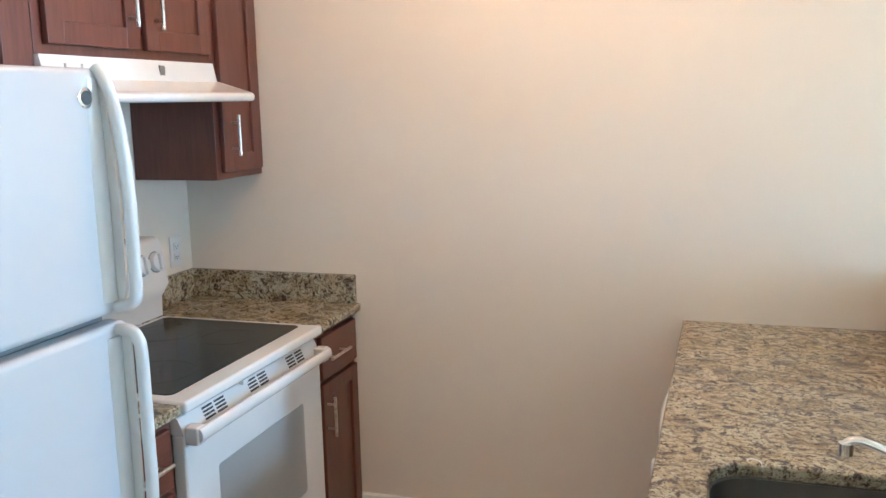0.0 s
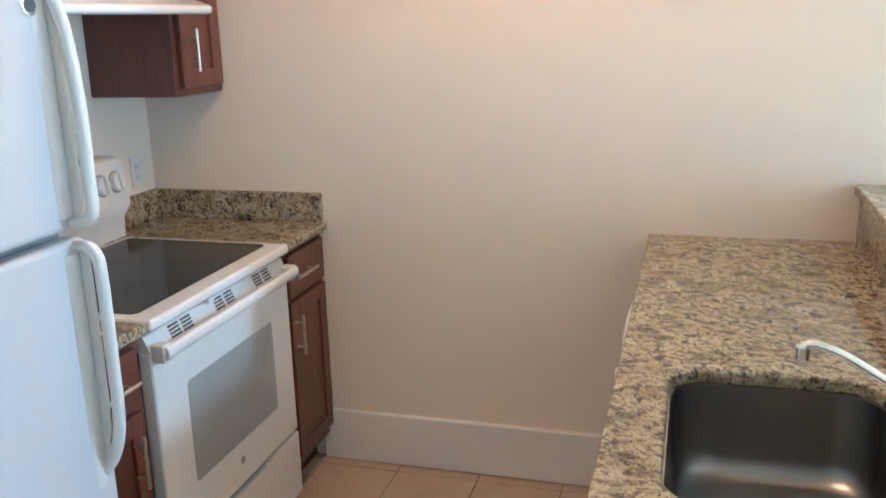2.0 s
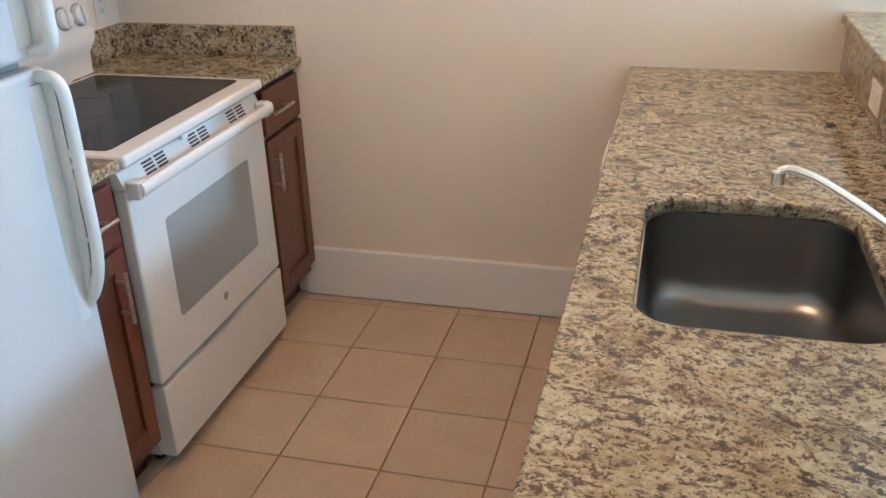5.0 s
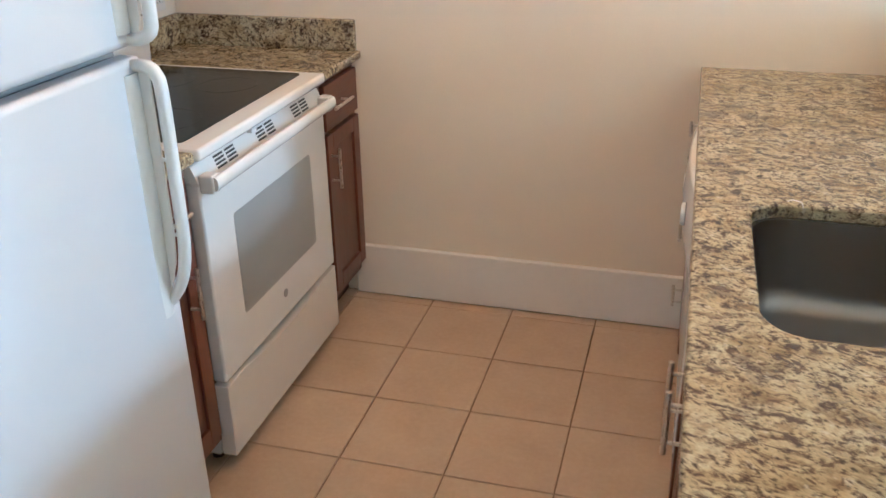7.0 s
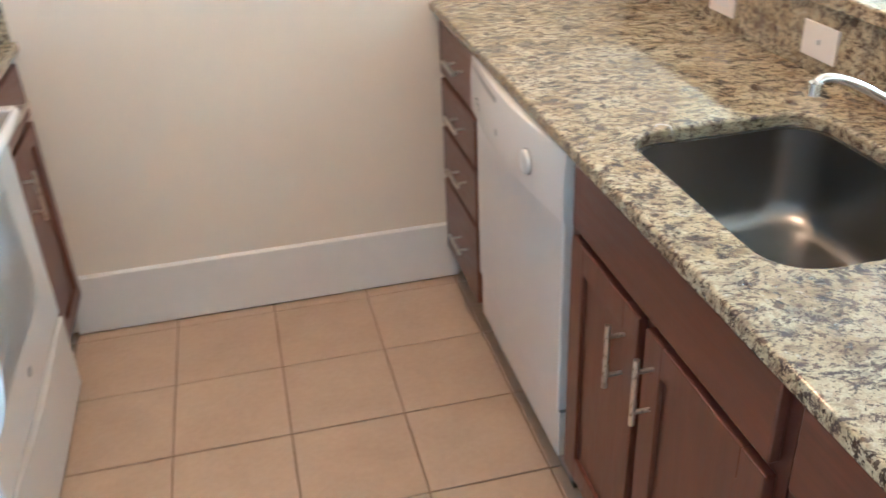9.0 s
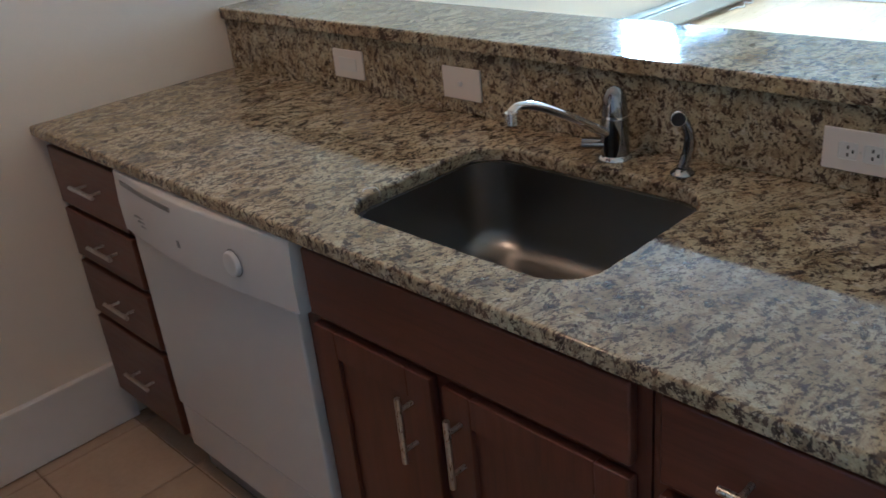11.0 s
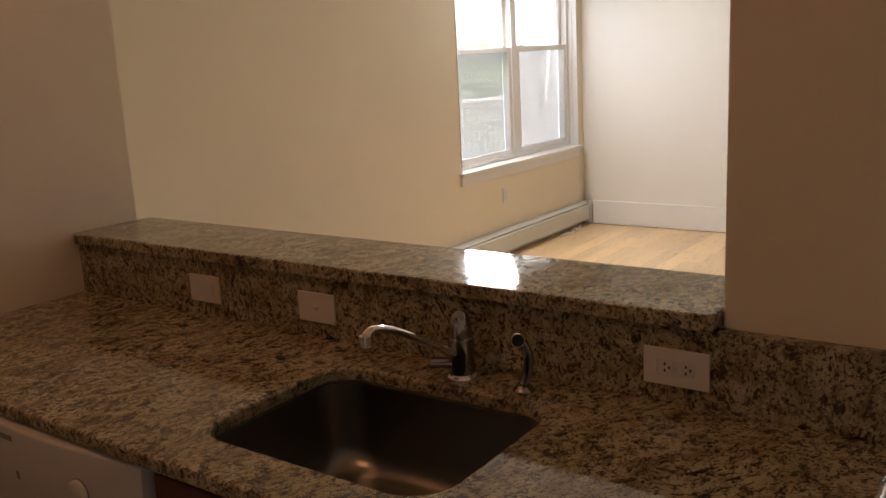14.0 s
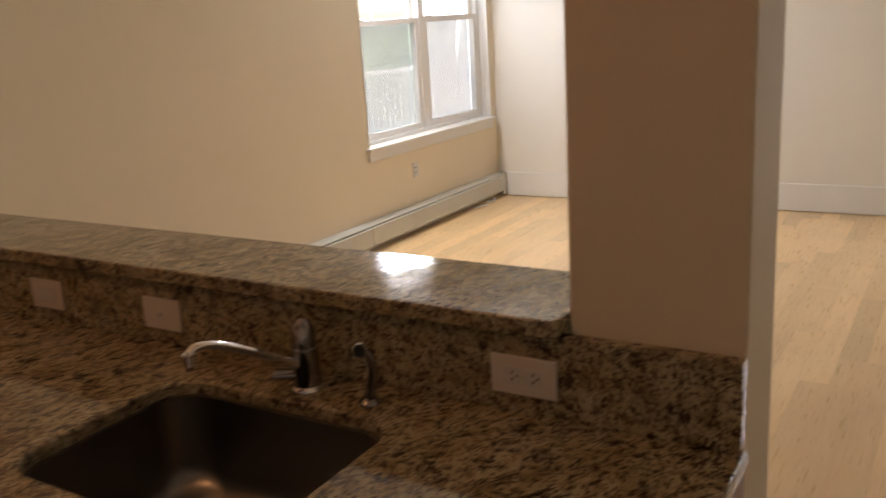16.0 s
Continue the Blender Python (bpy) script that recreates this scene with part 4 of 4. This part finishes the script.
for z0, z1 in ((0.061, 0.14), (2.04, 2.119)):
    for y0, y1 in ((-0.2595, 0.3295),):
        box(END_X + 0.051, END_X + 0.129, y0, y1, z0, z1, 0.003, 1, bm=bm)
part("window_frame", bm, TRIM, door)
for y0, y1 in ((-0.265, 0.335),):
    part("pane", box(END_X + 0.087, END_X + 0.093, y0, y1, 0.135, 2.045), PANE, door).visible_shadow = False

# ---- baseboard heater ----
heater = thing("baseboard_heater", (5.0, WIN_Y - 0.04, 0), "long cream metal baseboard heater under the window", "heater")
part("back_plate", box(3.48, 6.404, WIN_Y - 0.012, WIN_Y - 0.001, 0.02, 0.205), HEATER, heater)


def heater_run(profile, x0, x1):
    b = bmesh.new()
    a, c = [[b.verts.new((x, y, z)) for y, z in profile] for x in (x0, x1)]
    n = len(profile)
    for j in range(n):
        b.faces.new((a[j], a[(j + 1) % n], c[(j + 1) % n], c[j]))
    b.faces.new(a)
    b.faces.new(c)
    return b


part("top_cover", heater_run([(WIN_Y - 0.013, 0.206), (WIN_Y - 0.035, 0.206), (WIN_Y - 0.068, 0.190), (WIN_Y - 0.068, 0.186), (WIN_Y - 0.035, 0.202), (WIN_Y - 0.013, 0.202)], 3.48, 6.351), HEATER, heater)
for x0, x1 in ((3.48, 4.37), (4.374, 6.351)):
    part("front_cover", heater_run([(WIN_Y - 0.072, 0.180), (WIN_Y - 0.08, 0.174), (WIN_Y - 0.08, 0.052), (WIN_Y - 0.064, 0.043), (WIN_Y - 0.064, 0.047), (WIN_Y - 0.076, 0.056), (WIN_Y - 0.076, 0.172), (WIN_Y - 0.07, 0.177)], x0, x1), HEATER, heater)
part("element", box(3.53, 6.33, WIN_Y - 0.055, WIN_Y - 0.02, 0.07, 0.15), SHADOW_GREY, heater)
part("end_cap", box(6.352, 6.404, WIN_Y - 0.084, WIN_Y - 0.0125, 0.012, 0.210, 0.004), HEATER, heater)
part("end_cap", box(3.425, 3.479, WIN_Y - 0.084, WIN_Y - 0.001, 0.012, 0.210, 0.004), HEATER, heater)
tagged(finish("phone_cable", tube(arc_points([(5.80, WIN_Y - 0.085, 0.008), (5.86, WIN_Y - 0.12, 0.02), (5.94, WIN_Y - 0.13, 0.008), (6.00, WIN_Y - 0.105, 0.03), (6.08, WIN_Y - 0.12, 0.008), (6.14, WIN_Y - 0.095, 0.03)]), 0.004, seg=6), TRIM), "short loose white cable on the floor", "cable")

# ---- outside ----
structure("ground", box(-300, 300, OUT_Y + 0.01, 600, -3.3, -3.0), GRASS, "green lawn below the balcony reaching the distance", "ground")
structure("balcony_floor", box(3.0, 8.7, OUT_Y + 0.01, 6.5, -0.2, -0.05), DECK, "grey concrete balcony floor", "floor")
structure("wall_outside", box(8.4, 8.65, OUT_Y + 0.01, 6.25, -0.049, 3.2), SIDING, "pale rendered outside wall of the balcony", "wall")
rail = thing("railing", (5.7, 6.35, -0.05), "white painted metal balcony railing with upright bars", "railing")
part("top_rail", box(3.0, 8.65, 6.32, 6.38, 0.98, 1.03, 0.01), RAILING, rail)
part("bottom_rail", box(3.0, 8.65, 6.335, 6.365, 0.06, 0.10), RAILING, rail)
x = 3.02
while x < 8.62:
    wide = 0.03 if round((x - 3.02) / 0.115) % 12 == 0 else 0.011
    part("baluster", box(x - wide, x + wide, 6.35 - wide, 6.35 + wide, -0.049 if wide > 0.02 else 0.10, 0.98), RAILING, rail)
    x += 0.115

rnd = random.Random(5)


def tree(at, height, spread):
    t = thing("tree", at, "broad green leafy tree beyond the balcony", "tree", "trees outside")
    x, y, z = at
    b = tube(arc_points([(x, y, z), (x + 0.1, y, z + height * 0.3), (x - 0.05, y + 0.1, z + height * 0.6), (x, y, z + height * 0.9)], 4), 0.2, seg=8, scales=[1 - 0.8 * k / 12 for k in range(13)])
    for k in range(7):
        a, h = rnd.uniform(0, 6.28), height * rnd.uniform(0.35, 0.7)
        e = (x + math.cos(a) * spread * 0.7, y + math.sin(a) * spread * 0.7, z + h + height * 0.2)
        tube([(x, y, z + h), ((x + e[0]) / 2, (y + e[1]) / 2, z + h + height * 0.06), e], 0.07, seg=6, bm=b, scales=[1, 0.7, 0.25])
    part("trunk", b, BARK, t)
    verts, faces = [], []
    clumps = [(rnd.gauss(0, 0.42), rnd.gauss(0, 0.42), rnd.uniform(0.35, 1.0), rnd.uniform(0.25, 0.55)) for _ in range(34)]
    for cx, cy, cz, cr in clumps:
        for _ in range(110):
            p = Vector((x + cx * spread, y + cy * spread, z + cz * height)) + Vector([rnd.gauss(0, 0.5) * cr * spread * 0.6 for _ in range(3)])
            u = Vector([rnd.uniform(-1, 1) for _ in range(3)]).normalized() * rnd.uniform(0.07, 0.15)
            w = u.orthogonal().normalized() * u.length * 0.55
            n = len(verts)
            verts += [p - u, p + w, p + u, p - w]
            faces.append((n, n + 1, n + 2, n + 3))
    me = bpy.data.meshes.new("crown")
    me.from_pydata([v - Vector(at) for v in verts], [], faces)
    me.materials.append(LEAF)
    crown = new("crown", me)
    crown.parent = t


for at, h, s in (((19, 16, -3), 3.3, 2.8), ((25, 18, -3), 3.3, 3.2), ((30, 20, -3), 3.4, 3.2), ((24, 23, -3), 3.5, 3.3), ((37, 25, -3), 3.5, 3.8), ((33, 27, -3), 3.4, 3.6)):
    tree(at, h, s)

# ---- floors ----
floor = structure("floor", box(-1.72, EAST, SOUTH - 0.12, OUT_Y, -0.2, -0.006), GROUT, "floor bed under the tiles and planks", "floor")

tile_me = {}
P, GAP = 0.300, 0.0035


def piece(name, x0, x1, y0, y1, z1, material, parent, cache):
    """One tile or plank; alike pieces share a mesh."""
    key = (round(x1 - x0, 3), round(y1 - y0, 3))
    if key not in cache:
        w, d = key
        b = box(-w / 2, w / 2, -d / 2, d / 2, -0.005, 0.0)
        bmesh.ops.bevel(b, geom=[e for e in b.edges if all(v.co.z > -0.001 for v in e.verts)], offset=0.0018 if name == "tile" else 0.0004, segments=1, affect="EDGES")
        me = bpy.data.meshes.new(name)
        b.to_mesh(me)
        b.free()
        me.materials.append(material)
        cache[key] = me
    ob = new(name, cache[key])
    ob.parent = parent
    ob.location = ((x0 + x1) / 2, (y0 + y1) / 2, z1)
    return ob


TX, TY = -0.3685, 2.774
xs = [TX + P * k for k in range(-6, 6)]
ys = [TY + P * k for k in range(-11, 3)]
for xa in xs:
    for ya in ys:
        x0, x1 = max(xa, WEST), min(xa + P, 0.95)
        y0, y1 = max(ya, -0.45), min(ya + P, NORTH)
        if x1 - x0 < 0.02 or y1 - y0 < 0.02:
            continue
        piece("tile", x0 + GAP / 2, x1 - GAP / 2, y0 + GAP / 2, y1 - GAP / 2, rnd.uniform(-0.0007, 0.0003), TILE, floor, tile_me)

plank_me = {}
rest = bmesh.new()
W = 0.115
row = 0
y = SOUTH
while y < WIN_Y - 0.01:
    y1 = min(y + W, WIN_Y)
    x = -1.72 if y1 < -0.45 else 0.952
    first = True
    while x < END_X - 0.005:
        length = rnd.choice((0.9, 1.2, 1.5, 1.8)) if not first else rnd.choice((0.45, 0.8, 1.1, 1.4))
        x1 = min(x + length, END_X)
        if y > 0.75:
            piece("plank", x + 0.00012, x1 - 0.00012, y + 0.00012, y1 - 0.00012, -0.0005, PLANK, floor, plank_me)
        else:
            box(x + 0.00012, x1 - 0.00012, y + 0.00012, y1 - 0.00012, -0.0055, -0.0005, bm=rest)
        x, first = x1, False
    y = y1
tagged(part("far_planks", rest, PLANK_JOINED, floor), kind="stuff")
